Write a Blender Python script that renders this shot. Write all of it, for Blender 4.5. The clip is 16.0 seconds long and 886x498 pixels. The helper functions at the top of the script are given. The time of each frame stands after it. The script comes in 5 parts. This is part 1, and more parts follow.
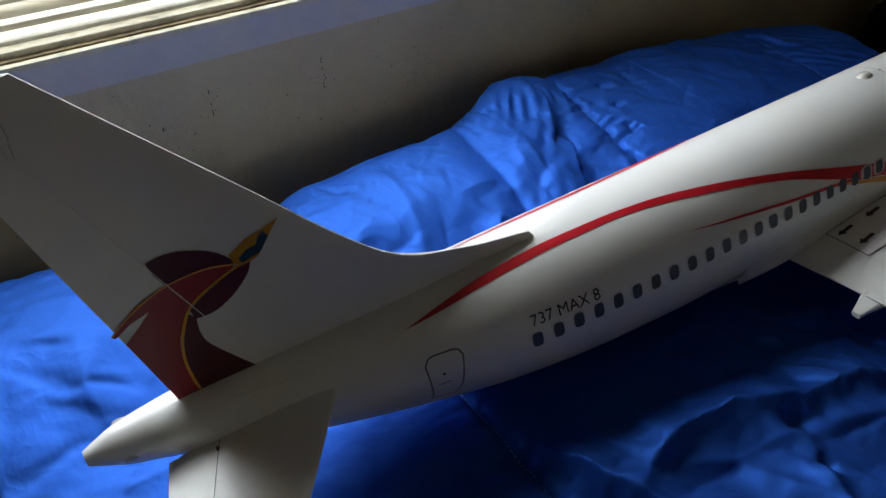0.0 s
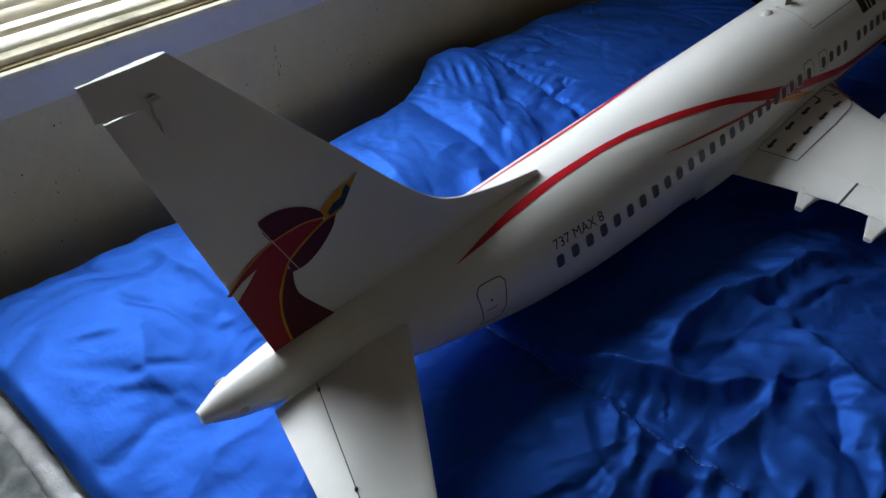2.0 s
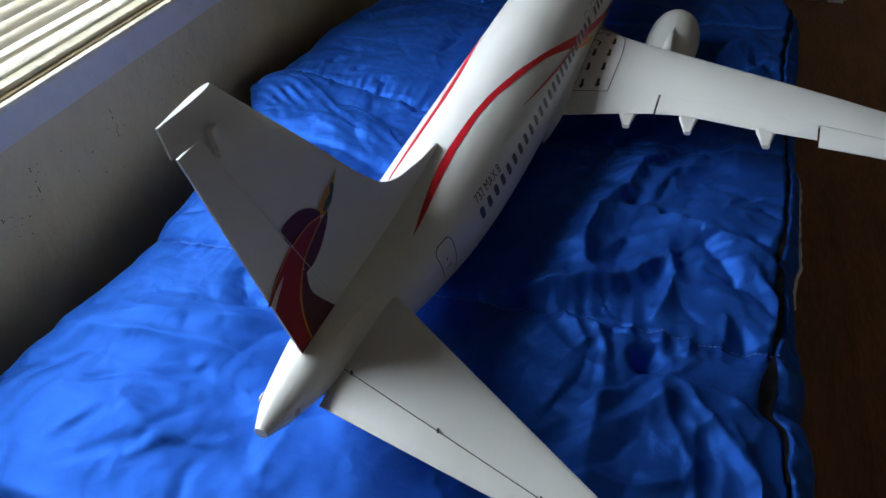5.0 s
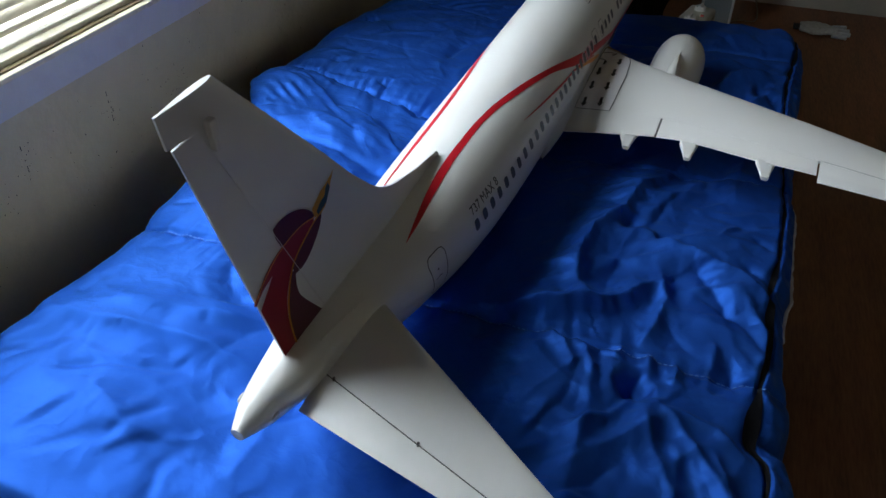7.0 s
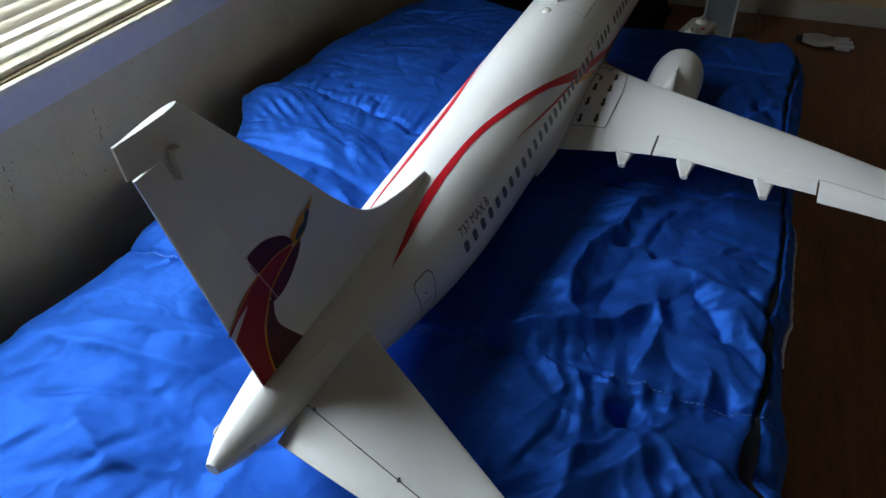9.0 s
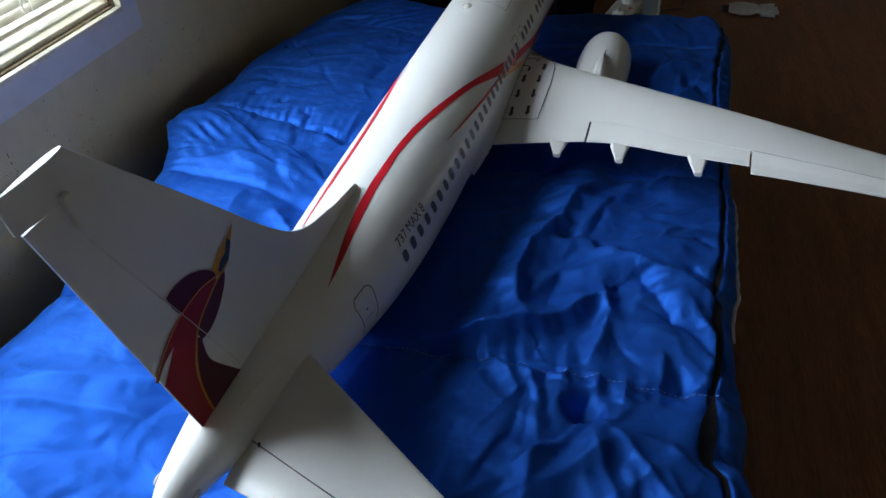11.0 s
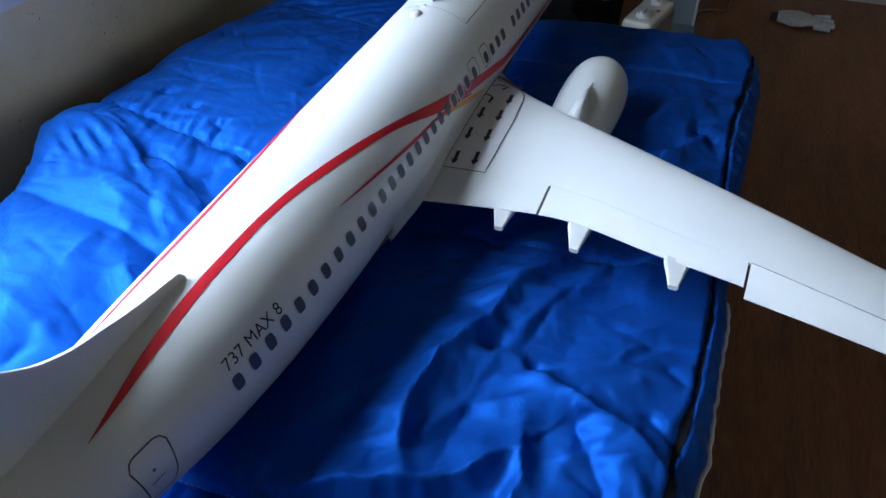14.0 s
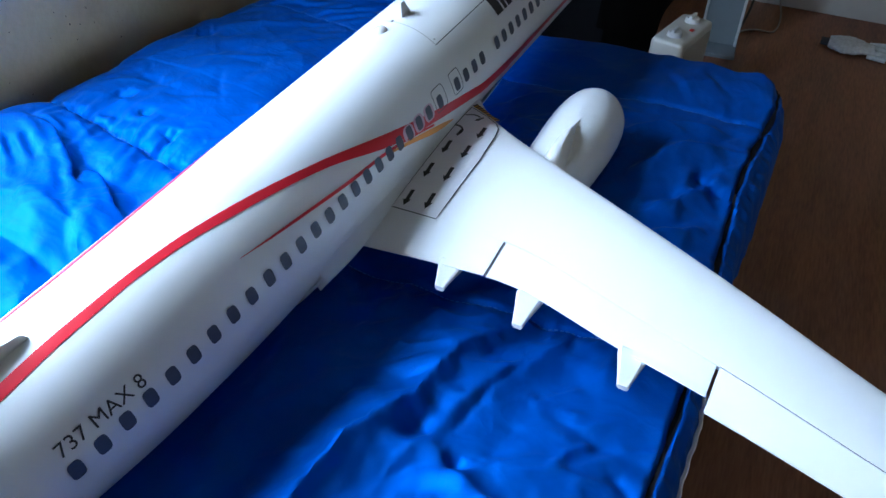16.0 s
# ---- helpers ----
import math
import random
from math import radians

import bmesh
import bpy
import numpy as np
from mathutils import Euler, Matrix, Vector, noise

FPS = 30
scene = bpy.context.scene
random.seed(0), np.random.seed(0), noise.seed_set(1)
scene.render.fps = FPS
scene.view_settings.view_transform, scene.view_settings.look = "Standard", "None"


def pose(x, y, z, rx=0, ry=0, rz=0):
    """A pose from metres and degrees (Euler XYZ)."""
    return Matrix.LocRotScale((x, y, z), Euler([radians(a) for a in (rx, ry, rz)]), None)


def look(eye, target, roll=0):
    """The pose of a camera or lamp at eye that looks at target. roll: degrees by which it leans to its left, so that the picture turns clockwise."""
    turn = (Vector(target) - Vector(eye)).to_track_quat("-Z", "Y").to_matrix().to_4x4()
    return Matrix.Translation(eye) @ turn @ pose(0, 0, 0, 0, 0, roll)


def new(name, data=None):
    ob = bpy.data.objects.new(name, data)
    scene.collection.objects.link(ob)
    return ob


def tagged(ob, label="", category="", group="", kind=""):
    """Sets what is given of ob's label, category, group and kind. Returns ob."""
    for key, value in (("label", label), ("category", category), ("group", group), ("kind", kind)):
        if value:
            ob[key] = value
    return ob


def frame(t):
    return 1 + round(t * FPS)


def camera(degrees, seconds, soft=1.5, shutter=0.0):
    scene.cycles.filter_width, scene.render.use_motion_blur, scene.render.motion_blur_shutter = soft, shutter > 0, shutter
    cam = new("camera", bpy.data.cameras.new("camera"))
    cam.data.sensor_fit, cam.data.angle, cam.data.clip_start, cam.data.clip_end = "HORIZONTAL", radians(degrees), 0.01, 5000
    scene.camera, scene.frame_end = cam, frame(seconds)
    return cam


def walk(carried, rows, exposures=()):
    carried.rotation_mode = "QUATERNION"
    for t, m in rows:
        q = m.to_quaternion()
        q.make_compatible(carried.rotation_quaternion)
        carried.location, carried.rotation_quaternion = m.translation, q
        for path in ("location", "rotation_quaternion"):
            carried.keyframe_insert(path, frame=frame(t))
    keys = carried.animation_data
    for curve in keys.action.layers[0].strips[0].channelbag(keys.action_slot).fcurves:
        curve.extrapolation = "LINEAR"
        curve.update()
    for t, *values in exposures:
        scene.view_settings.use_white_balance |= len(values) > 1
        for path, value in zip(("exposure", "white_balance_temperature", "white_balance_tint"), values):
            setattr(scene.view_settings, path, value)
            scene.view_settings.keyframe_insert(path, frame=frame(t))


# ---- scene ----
cam = camera(58.8, 16.0, soft=1.5)
PATH = [
    (0, (0.534, 0.005, 1.075), (-0.748, 0.921, -0.157), 0.3),
    (0.5, (0.5, -0.096, 1.074), (-0.693, 0.943, -0.149), -1.9),
    (1, (0.498, -0.153, 1.081), (-0.655, 0.926, -0.147), -2.8),
    (1.5, (0.503, -0.187, 1.09), (-0.611, 0.931, -0.139), -2.5),
    (2, (0.497, -0.205, 1.091), (-0.554, 0.957, -0.152), 0.0),
    (2.5, (0.476, -0.199, 1.085), (-0.549, 0.984, -0.16), 3.6),
    (3, (0.457, -0.188, 1.082), (-0.66, 0.912, -0.159), 0.8),
    (3.5, (0.384, -0.242, 1.095), (-0.481, 1.081, -0.13), -0.6),
    (4, (0.344, -0.339, 1.109), (-0.281, 1.114, -0.115), -2.9),
    (4.5, (0.357, -0.388, 1.108), (-0.206, 1.09, -0.116), -4.4),
    (5, (0.355, -0.426, 1.111), (-0.176, 1.075, -0.098), -3.6),
    (7.5, (0.345, -0.405, 1.107), (-0.159, 1.115, -0.092), 1.5),
    (8, (0.347, -0.385, 1.107), (-0.153, 1.128, -0.101), 1.5),
    (8.5, (0.35, -0.381, 1.114), (-0.179, 1.129, -0.087), 1.0),
    (9, (0.357, -0.379, 1.106), (-0.167, 1.15, -0.072), 0.7),
    (11.5, (0.397, -0.314, 1.101), (-0.033, 1.24, -0.083), -4.0),
    (12, (0.447, -0.242, 1.085), (-0.136, 1.271, -0.087), -0.2),
    (12.5, (0.466, -0.141, 1.081), (-0.173, 1.354, -0.085), 1.9),
    (13, (0.46, -0.084, 1.073), (-0.15, 1.422, -0.093), -2.3),
    (13.5, (0.458, -0.025, 1.055), (-0.04, 1.463, -0.186), -0.8),
    (14, (0.448, 0.023, 1.052), (-0.045, 1.499, -0.204), 0.4),
    (14.5, (0.45, 0.062, 1.048), (-0.045, 1.532, -0.215), 0.0),
    (15, (0.454, 0.103, 1.044), (-0.041, 1.571, -0.22), 0.6),
    (15.5, (0.489, 0.159, 1.029), (-0.045, 1.613, -0.236), 2.1),
    (16, (0.509, 0.205, 1.03), (-0.083, 1.629, -0.244), 2.2),
]
EXPOSURES = [(0.0, -0.5, 6800, 13), (1.0, -0.35, 6700, 13), (3.0, -0.47, 6600, 13), (4.2, -0.22, 6450, 12), (9.2, -0.25, 6400, 11), (11.5, -0.08, 6100, 11), (12.6, -0.1, 5950, 12), (13.1, 0.05, 5800, 12), (13.45, 0.5, 5650, 12), (14.0, 0.6, 5500, 12), (14.5, 1.08, 5300, 12), (15.2, 1.15, 5100, 12), (16.0, 1.2, 5050, 12)]
walk(cam, [(t, look(eye, target, roll)) for t, eye, target, roll in PATH], EXPOSURES)
WIN_W, WIN_H = 1.20, 0.92
WIN_Y, WIN_Z = 0.92 - 0.60, 0.622 + 0.46
SLAT_TILT = -52
LAMP = 44.0
SPREAD, DROP = 165, 0.15

from mathutils.bvhtree import BVHTree  # noqa: E402

# ---------------------------------------------------------------- world and light
world = bpy.data.worlds.new("sky")
scene.world = world
world.use_nodes = True
wn = world.node_tree.nodes
sky = wn.new("ShaderNodeTexSky")
sky.sky_type, sky.sun_disc = "NISHITA", False
sky.sun_elevation, sky.sun_rotation = radians(48), radians(90)
world.node_tree.links.new(sky.outputs[0], wn["Background"].inputs[0])
wn["Background"].inputs[1].default_value = 0.1

lamp = bpy.data.lights.new("window_daylight", "AREA")
lamp.shape, lamp.size, lamp.size_y = "RECTANGLE", WIN_W, WIN_H
lamp.energy, lamp.color, lamp.spread = LAMP, (0.83, 0.94, 1.0), radians(SPREAD)
lamp_ob = new("window_daylight", lamp)
lamp_ob.matrix_world = look((-0.705, WIN_Y, WIN_Z), (0.295, WIN_Y, WIN_Z - DROP))

# ---------------------------------------------------------------- helpers
def link(nt, a, b):
    nt.links.new(a, b)


def mat(name, colour, rough=0.5, metal=0.0, spec=0.5, var=0.08, scale=40.0, bump=0.0, bump_scale=200.0,
        stain=None, stain_scale=6.0, stain_amount=0.0, coat=0.0, sheen=0.0, rough_var=0.08, stretch=(1, 1, 1)):
    """Surface with colour variation at two scales, stains and fine relief."""
    m = bpy.data.materials.new(name)
    m.use_nodes = True
    nt = m.node_tree
    b = nt.nodes["Principled BSDF"]
    b.inputs["Metallic"].default_value = metal
    b.inputs["Specular IOR Level"].default_value = spec
    b.inputs["Coat Weight"].default_value = coat
    b.inputs["Coat Roughness"].default_value = 0.15
    b.inputs["Sheen Weight"].default_value = sheen
    tc = nt.nodes.new("ShaderNodeTexCoord")
    mp = nt.nodes.new("ShaderNodeMapping")
    mp.inputs["Scale"].default_value = stretch
    link(nt, tc.outputs["Object"], mp.inputs["Vector"])
    n1 = nt.nodes.new("ShaderNodeTexNoise")
    n1.inputs["Scale"].default_value, n1.inputs["Detail"].default_value = scale, 6
    n2 = nt.nodes.new("ShaderNodeTexNoise")
    n2.inputs["Scale"].default_value, n2.inputs["Detail"].default_value = scale * 0.14, 3
    for n in (n1, n2):
        link(nt, mp.outputs[0], n.inputs["Vector"])
    add = nt.nodes.new("ShaderNodeMath")
    add.operation = "ADD"
    link(nt, n1.outputs[0], add.inputs[0])
    link(nt, n2.outputs[0], add.inputs[1])
    ramp = nt.nodes.new("ShaderNodeMapRange")
    ramp.inputs[1].default_value, ramp.inputs[2].default_value = 0.7, 1.3
    ramp.inputs[3].default_value, ramp.inputs[4].default_value = 1 - var, 1 + var
    link(nt, add.outputs[0], ramp.inputs[0])
    mul = nt.nodes.new("ShaderNodeMix")
    mul.data_type, mul.blend_type = "RGBA", "MULTIPLY"
    mul.inputs[0].default_value = 1
    mul.inputs[6].default_value = (*colour, 1)
    link(nt, ramp.outputs[0], mul.inputs[7])
    out = mul.outputs[2]
    if stain:
        n3 = nt.nodes.new("ShaderNodeTexNoise")
        n3.inputs["Scale"].default_value, n3.inputs["Detail"].default_value = stain_scale, 8
        n3.inputs["Roughness"].default_value = 0.65
        link(nt, mp.outputs[0], n3.inputs["Vector"])
        r3 = nt.nodes.new("ShaderNodeMapRange")
        r3.inputs[1].default_value, r3.inputs[2].default_value = 0.52, 0.75
        r3.inputs[4].default_value = stain_amount
        link(nt, n3.outputs[0], r3.inputs[0])
        mx = nt.nodes.new("ShaderNodeMix")
        mx.data_type = "RGBA"
        mx.inputs[7].default_value = (*stain, 1)
        link(nt, r3.outputs[0], mx.inputs[0])
        link(nt, out, mx.inputs[6])
        out = mx.outputs[2]
    link(nt, out, b.inputs["Base Color"])
    rr = nt.nodes.new("ShaderNodeMapRange")
    rr.inputs[3].default_value, rr.inputs[4].default_value = max(rough - rough_var, 0.02), min(rough + rough_var, 1)
    link(nt, n2.outputs[0], rr.inputs[0])
    link(nt, rr.outputs[0], b.inputs["Roughness"])
    if bump:
        n4 = nt.nodes.new("ShaderNodeTexNoise")
        n4.inputs["Scale"].default_value, n4.inputs["Detail"].default_value = bump_scale, 4
        link(nt, mp.outputs[0], n4.inputs["Vector"])
        bp = nt.nodes.new("ShaderNodeBump")
        bp.inputs["Strength"].default_value, bp.inputs["Distance"].default_value = bump, 0.002
        link(nt, n4.outputs[0], bp.inputs["Height"])
        link(nt, bp.outputs[0], b.inputs["Normal"])
    return m


def mesh_from(name, verts, faces, material, smooth=True):
    me = bpy.data.meshes.new(name)
    me.from_pydata([tuple(map(float, v)) for v in verts], [], faces)
    me.update()
    me.materials.append(material)
    if smooth:
        me.polygons.foreach_set("use_smooth", [True] * len(me.polygons))
        me.set_sharp_from_angle(angle=radians(38))
    return me


def part_mesh(name, me, parent, label=""):
    ob = new(name, me)
    ob.parent = parent
    if label:
        ob["label"] = label
    return ob


def part(name, bm, material, parent, label="", smooth=False):
    bmesh.ops.recalc_face_normals(bm, faces=bm.faces)
    me = bpy.data.meshes.new(name)
    bm.to_mesh(me)
    bm.free()
    me.materials.append(material)
    if smooth:
        me.polygons.foreach_set("use_smooth", [True] * len(me.polygons))
    return part_mesh(name, me, parent, label)


def box_bm(x0, x1, y0, y1, z0, z1, bevel=0.0, seg=2):
    bm = bmesh.new()
    bmesh.ops.create_cube(bm, size=1)
    for v in bm.verts:
        v.co = Vector((x0 + (v.co.x + 0.5) * (x1 - x0), y0 + (v.co.y + 0.5) * (y1 - y0), z0 + (v.co.z + 0.5) * (z1 - z0)))
    if bevel:
        bmesh.ops.bevel(bm, geom=bm.edges[:], offset=bevel, segments=seg, affect="EDGES", profile=0.6)
    return bm


def structure(name, bm, material, label="", category=""):
    return tagged(part(name, bm, material, None), label, category, kind="structure")


def thing(name, m, label, category, group=""):
    e = new(name)
    e.empty_display_size = 0.05
    e.matrix_world = m
    return tagged(e, label, category, group)


def tube(points, radius, sides=8, caps=True):
    """A round cable or piping along points."""
    pts = [Vector(p) for p in points]
    bm = bmesh.new()
    rings = []
    for i, p in enumerate(pts):
        d = (pts[min(i + 1, len(pts) - 1)] - pts[max(i - 1, 0)]).normalized()
        a = d.cross(Vector((0, 0, 1)))
        a = a.normalized() if a.length > 1e-4 else Vector((1, 0, 0))
        b = d.cross(a)
        rings.append([bm.verts.new(p + radius * (math.cos(t) * a + math.sin(t) * b)) for t in [2 * math.pi * k / sides for k in range(sides)]])
    for r, s in zip(rings, rings[1:]):
        for k in range(sides):
            bm.faces.new((r[k], r[(k + 1) % sides], s[(k + 1) % sides], s[k]))
    if caps:
        bm.faces.new(rings[0])
        bm.faces.new(rings[-1])
    return bm


def grid_faces(nu, nv, wrap=False):
    """Quads of a grid of nu rows of nv vertices; wrap closes each row."""
    f = []
    for i in range(nu - 1):
        for j in range(nv if wrap else nv - 1):
            k = (j + 1) % nv
            f.append((i * nv + j, i * nv + k, (i + 1) * nv + k, (i + 1) * nv + j))
    return f


def spline(xs, vs, x):
    """Monotone cubic through the knots."""
    n = len(xs)
    h = [xs[i + 1] - xs[i] for i in range(n - 1)]
    d = [(vs[i + 1] - vs[i]) / h[i] for i in range(n - 1)]
    m = [d[0]] + [0 if d[i - 1] * d[i] <= 0 else 2 * d[i - 1] * d[i] / (d[i - 1] + d[i]) for i in range(1, n - 1)] + [d[-1]]
    x = min(max(x, xs[0]), xs[-1])
    i = 0
    while i < n - 2 and x > xs[i + 1]:
        i += 1
    t = (x - xs[i]) / h[i]
    return (1 + 2 * t) * (1 - t) ** 2 * vs[i] + t * (1 - t) ** 2 * h[i] * m[i] + t * t * (3 - 2 * t) * vs[i + 1] + t * t * (t - 1) * h[i] * m[i + 1]


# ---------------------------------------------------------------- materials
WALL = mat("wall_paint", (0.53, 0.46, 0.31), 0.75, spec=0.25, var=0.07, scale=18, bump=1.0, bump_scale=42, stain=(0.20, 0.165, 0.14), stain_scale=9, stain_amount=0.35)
WALL_FAR = mat("cream_wall_paint", (0.70, 0.55, 0.34), 0.75, spec=0.25, var=0.06, scale=15, bump=0.2, bump_scale=100)
BAND = mat("lavender_paint", (0.54, 0.535, 0.57), 0.6, spec=0.3, var=0.05, scale=22, bump=0.15, bump_scale=140, stain=(0.3, 0.28, 0.33), stain_scale=14, stain_amount=0.25)
CEIL = mat("ceiling_paint", (0.90, 0.82, 0.62), 0.85, var=0.03)
SKIRT = mat("white_skirting_paint", (0.62, 0.6, 0.55), 0.5, var=0.05, scale=30)
FLOOR = mat("dark_wood_floor", (0.27, 0.115, 0.060), 0.42, spec=0.4, var=0.35, scale=30, bump=0.12, bump_scale=90, stretch=(7, 0.8, 1), stain=(0.14, 0.055, 0.028), stain_scale=10, stain_amount=0.5)
FRAME = mat("yellowed_window_paint", (0.58, 0.53, 0.41), 0.5, var=0.1, scale=30, bump=0.2, bump_scale=90, stain=(0.06, 0.045, 0.03), stain_scale=26, stain_amount=0.55)
GRIME = mat("grimy_groove", (0.20, 0.15, 0.085), 0.8, var=0.4, scale=60, bump=0.4, bump_scale=200)
RAIL = mat("white_window_rail", (0.82, 0.8, 0.74), 0.4, var=0.05, scale=30, bump=0.1, stain=(0.1, 0.08, 0.05), stain_scale=30, stain_amount=0.35)
MARK = mat("wall_smudge", (0.035, 0.03, 0.028), 0.8)
WHITE = mat("glossy_white_paint", (0.80, 0.80, 0.79), 0.34, spec=0.5, var=0.025, scale=14, bump=0.03, bump_scale=60, stain=(0.70, 0.67, 0.58), stain_scale=7, stain_amount=0.25, coat=0.4)
WHITE_B = mat("glossy_white_paint_stripped", (0.82, 0.82, 0.80), 0.25, spec=0.5, var=0.04, scale=30, bump=0.12, bump_scale=45, coat=0.2)
PATCH = mat("pale_lilac_decal", (0.60, 0.42, 0.50), 0.4, var=0.03)
RED = mat("red_stripe_paint", (0.56, 0.012, 0.025), 0.35, spec=0.5, var=0.05, scale=25, coat=0.1)
DARKRED = mat("dark_red_paint", (0.30, 0.008, 0.02), 0.4, var=0.06, scale=30)
MAROON = mat("maroon_paint", (0.085, 0.006, 0.02), 0.4, var=0.08, scale=30)
YELLOW = mat("golden_yellow_paint", (0.62, 0.30, 0.01), 0.4, var=0.06, scale=30)
ORANGE = mat("orange_decal", (0.75, 0.33, 0.06), 0.4, var=0.08, scale=30)
TEAL = mat("dark_teal_paint", (0.01, 0.055, 0.085), 0.4, var=0.08)
BLACK = mat("black_decal", (0.012, 0.012, 0.014), 0.45, var=0.1)
GREY = mat("grey_window_decal", (0.045, 0.055, 0.085), 0.35, var=0.12, scale=120)
LINE = mat("dark_grey_line", (0.07, 0.065, 0.07), 0.5)
SEAMLINE = mat("pale_joint_line", (0.5, 0.49, 0.46), 0.5)
LENS = mat("clear_beacon_plastic", (0.75, 0.72, 0.68), 0.12, spec=0.7, var=0.1, coat=0.5)
CLOTH_GREY = mat("grey_blanket_cloth", (0.20, 0.215, 0.22), 0.85, spec=0.2, var=0.3, scale=60, bump=0.5, bump_scale=350, sheen=0.2)
BED = mat("dark_bed_fabric", (0.035, 0.035, 0.045), 0.8, var=0.15, bump=0.3)
ZIP = mat("black_zip_tape", (0.004, 0.004, 0.006), 0.7, spec=0.15, var=0.2, bump=0.4, bump_scale=400)
PIPING = mat("pale_piping", (0.86, 0.86, 0.88), 0.7, var=0.15, scale=60, bump=0.3)
STITCH = mat("blue_thread", (0.09, 0.24, 0.66), 0.5)
HEATER = mat("off_white_plastic", (0.62, 0.60, 0.54), 0.45, var=0.05, scale=40)
HEATER_D = mat("beige_grille_plastic", (0.42, 0.39, 0.32), 0.5, var=0.06)
KNOB = mat("white_knob_plastic", (0.75, 0.74, 0.72), 0.35)
LEDRED = mat("red_switch", (0.6, 0.03, 0.02), 0.35)
STEEL = mat("grey_enamel_panel", (0.20, 0.23, 0.25), 0.4, var=0.08, scale=20)
EDGE = mat("pale_enamel_edge", (0.55, 0.57, 0.58), 0.4)
CABLE = mat("pale_cable", (0.32, 0.29, 0.25), 0.5)
CABLE_B = mat("black_cable", (0.012, 0.012, 0.012), 0.5)
GLOVE = mat("grey_knit", (0.80, 0.84, 0.90), 0.9, spec=0.2, var=0.2, scale=90, bump=0.6, bump_scale=500)
GLOVE_D = mat("dark_knit_cuff", (0.05, 0.055, 0.07), 0.9, bump=0.6, bump_scale=500)
BLACKBAG = mat("black_bag_cloth", (0.006, 0.006, 0.007), 0.95, spec=0.06, var=0.2, bump=0.3)
REDCLOTH = mat("dark_red_cloth", (0.16, 0.01, 0.012), 0.85, var=0.2, bump=0.4, bump_scale=200)


def blue_nylon():
    """Sateen nylon, with creases finer than the sheet's own folds."""
    m = mat("blue_nylon", (0.016, 0.084, 0.425), 0.52, metal=0.42, spec=0.18, var=0.06, scale=10, sheen=0.0, rough_var=0.05)
    nt = m.node_tree
    b = nt.nodes["Principled BSDF"]
    b.inputs["Specular Tint"].default_value = (0.10, 0.62, 1.0, 1)
    tc = nt.nodes.new("ShaderNodeTexCoord")
    warp = nt.nodes.new("ShaderNodeTexNoise")
    warp.inputs["Scale"].default_value, warp.inputs["Detail"].default_value = 9, 2
    link(nt, tc.outputs["Object"], warp.inputs["Vector"])
    bent = nt.nodes.new("ShaderNodeMix")
    bent.data_type, bent.blend_type = "RGBA", "ADD"
    bent.inputs[0].default_value = 0.09
    link(nt, tc.outputs["Object"], bent.inputs[6])
    link(nt, warp.outputs["Color"], bent.inputs[7])
    height = None
    for scale, depth in ((13, 0.45), (30, 0.22), (75, 0.07)):
        n = nt.nodes.new("ShaderNodeTexNoise")
        n.inputs["Scale"].default_value, n.inputs["Detail"].default_value = scale, 1
        link(nt, bent.outputs[2], n.inputs["Vector"])
        c = nt.nodes.new("ShaderNodeMath")
        c.operation = "SUBTRACT"
        c.inputs[1].default_value = 0.5
        link(nt, n.outputs[0], c.inputs[0])
        a = nt.nodes.new("ShaderNodeMath")
        a.operation = "ABSOLUTE"
        link(nt, c.outputs[0], a.inputs[0])
        k = nt.nodes.new("ShaderNodeMath")
        k.operation = "MULTIPLY_ADD"
        k.inputs[1].default_value = -depth
        link(nt, a.outputs[0], k.inputs[0])
        if height:
            link(nt, height.outputs[0], k.inputs[2])
        height = k
    bp = nt.nodes.new("ShaderNodeBump")
    bp.inputs["Strength"].default_value, bp.inputs["Distance"].default_value = 0.28, 0.03
    link(nt, height.outputs[0], bp.inputs["Height"])
    link(nt, bp.outputs[0], b.inputs["Normal"])
    return m


BLUE = blue_nylon()
# for walls out of view; colour chosen for the light they bounce back
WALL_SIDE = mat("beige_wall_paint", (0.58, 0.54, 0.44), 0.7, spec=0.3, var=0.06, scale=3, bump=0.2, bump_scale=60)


def slat_material():
    """Cream plastic that lets part of the daylight through."""
    m = mat("cream_blind_slat", (0.55, 0.52, 0.45), 0.45, var=0.06, scale=12, stain=(0.5, 0.42, 0.28), stain_scale=5, stain_amount=0.3)
    nt = m.node_tree
    b = nt.nodes["Principled BSDF"]
    tr = nt.nodes.new("ShaderNodeBsdfTranslucent")
    tr.inputs[0].default_value = (0.62, 0.58, 0.48, 1)
    mx = nt.nodes.new("ShaderNodeMixShader")
    mx.inputs[0].default_value = 0.22
    link(nt, b.outputs[0], mx.inputs[1])
    link(nt, tr.outputs[0], mx.inputs[2])
    link(nt, mx.outputs[0], nt.nodes["Material Output"].inputs[0])
    return m


SLAT = slat_material()


def glass_material():
    m = bpy.data.materials.new("window_glass")
    m.use_nodes = True
    b = m.node_tree.nodes["Principled BSDF"]
    b.inputs["Transmission Weight"].default_value, b.inputs["Roughness"].default_value, b.inputs["IOR"].default_value = 1, 0.02, 1.45
    return m


GLASS = glass_material()

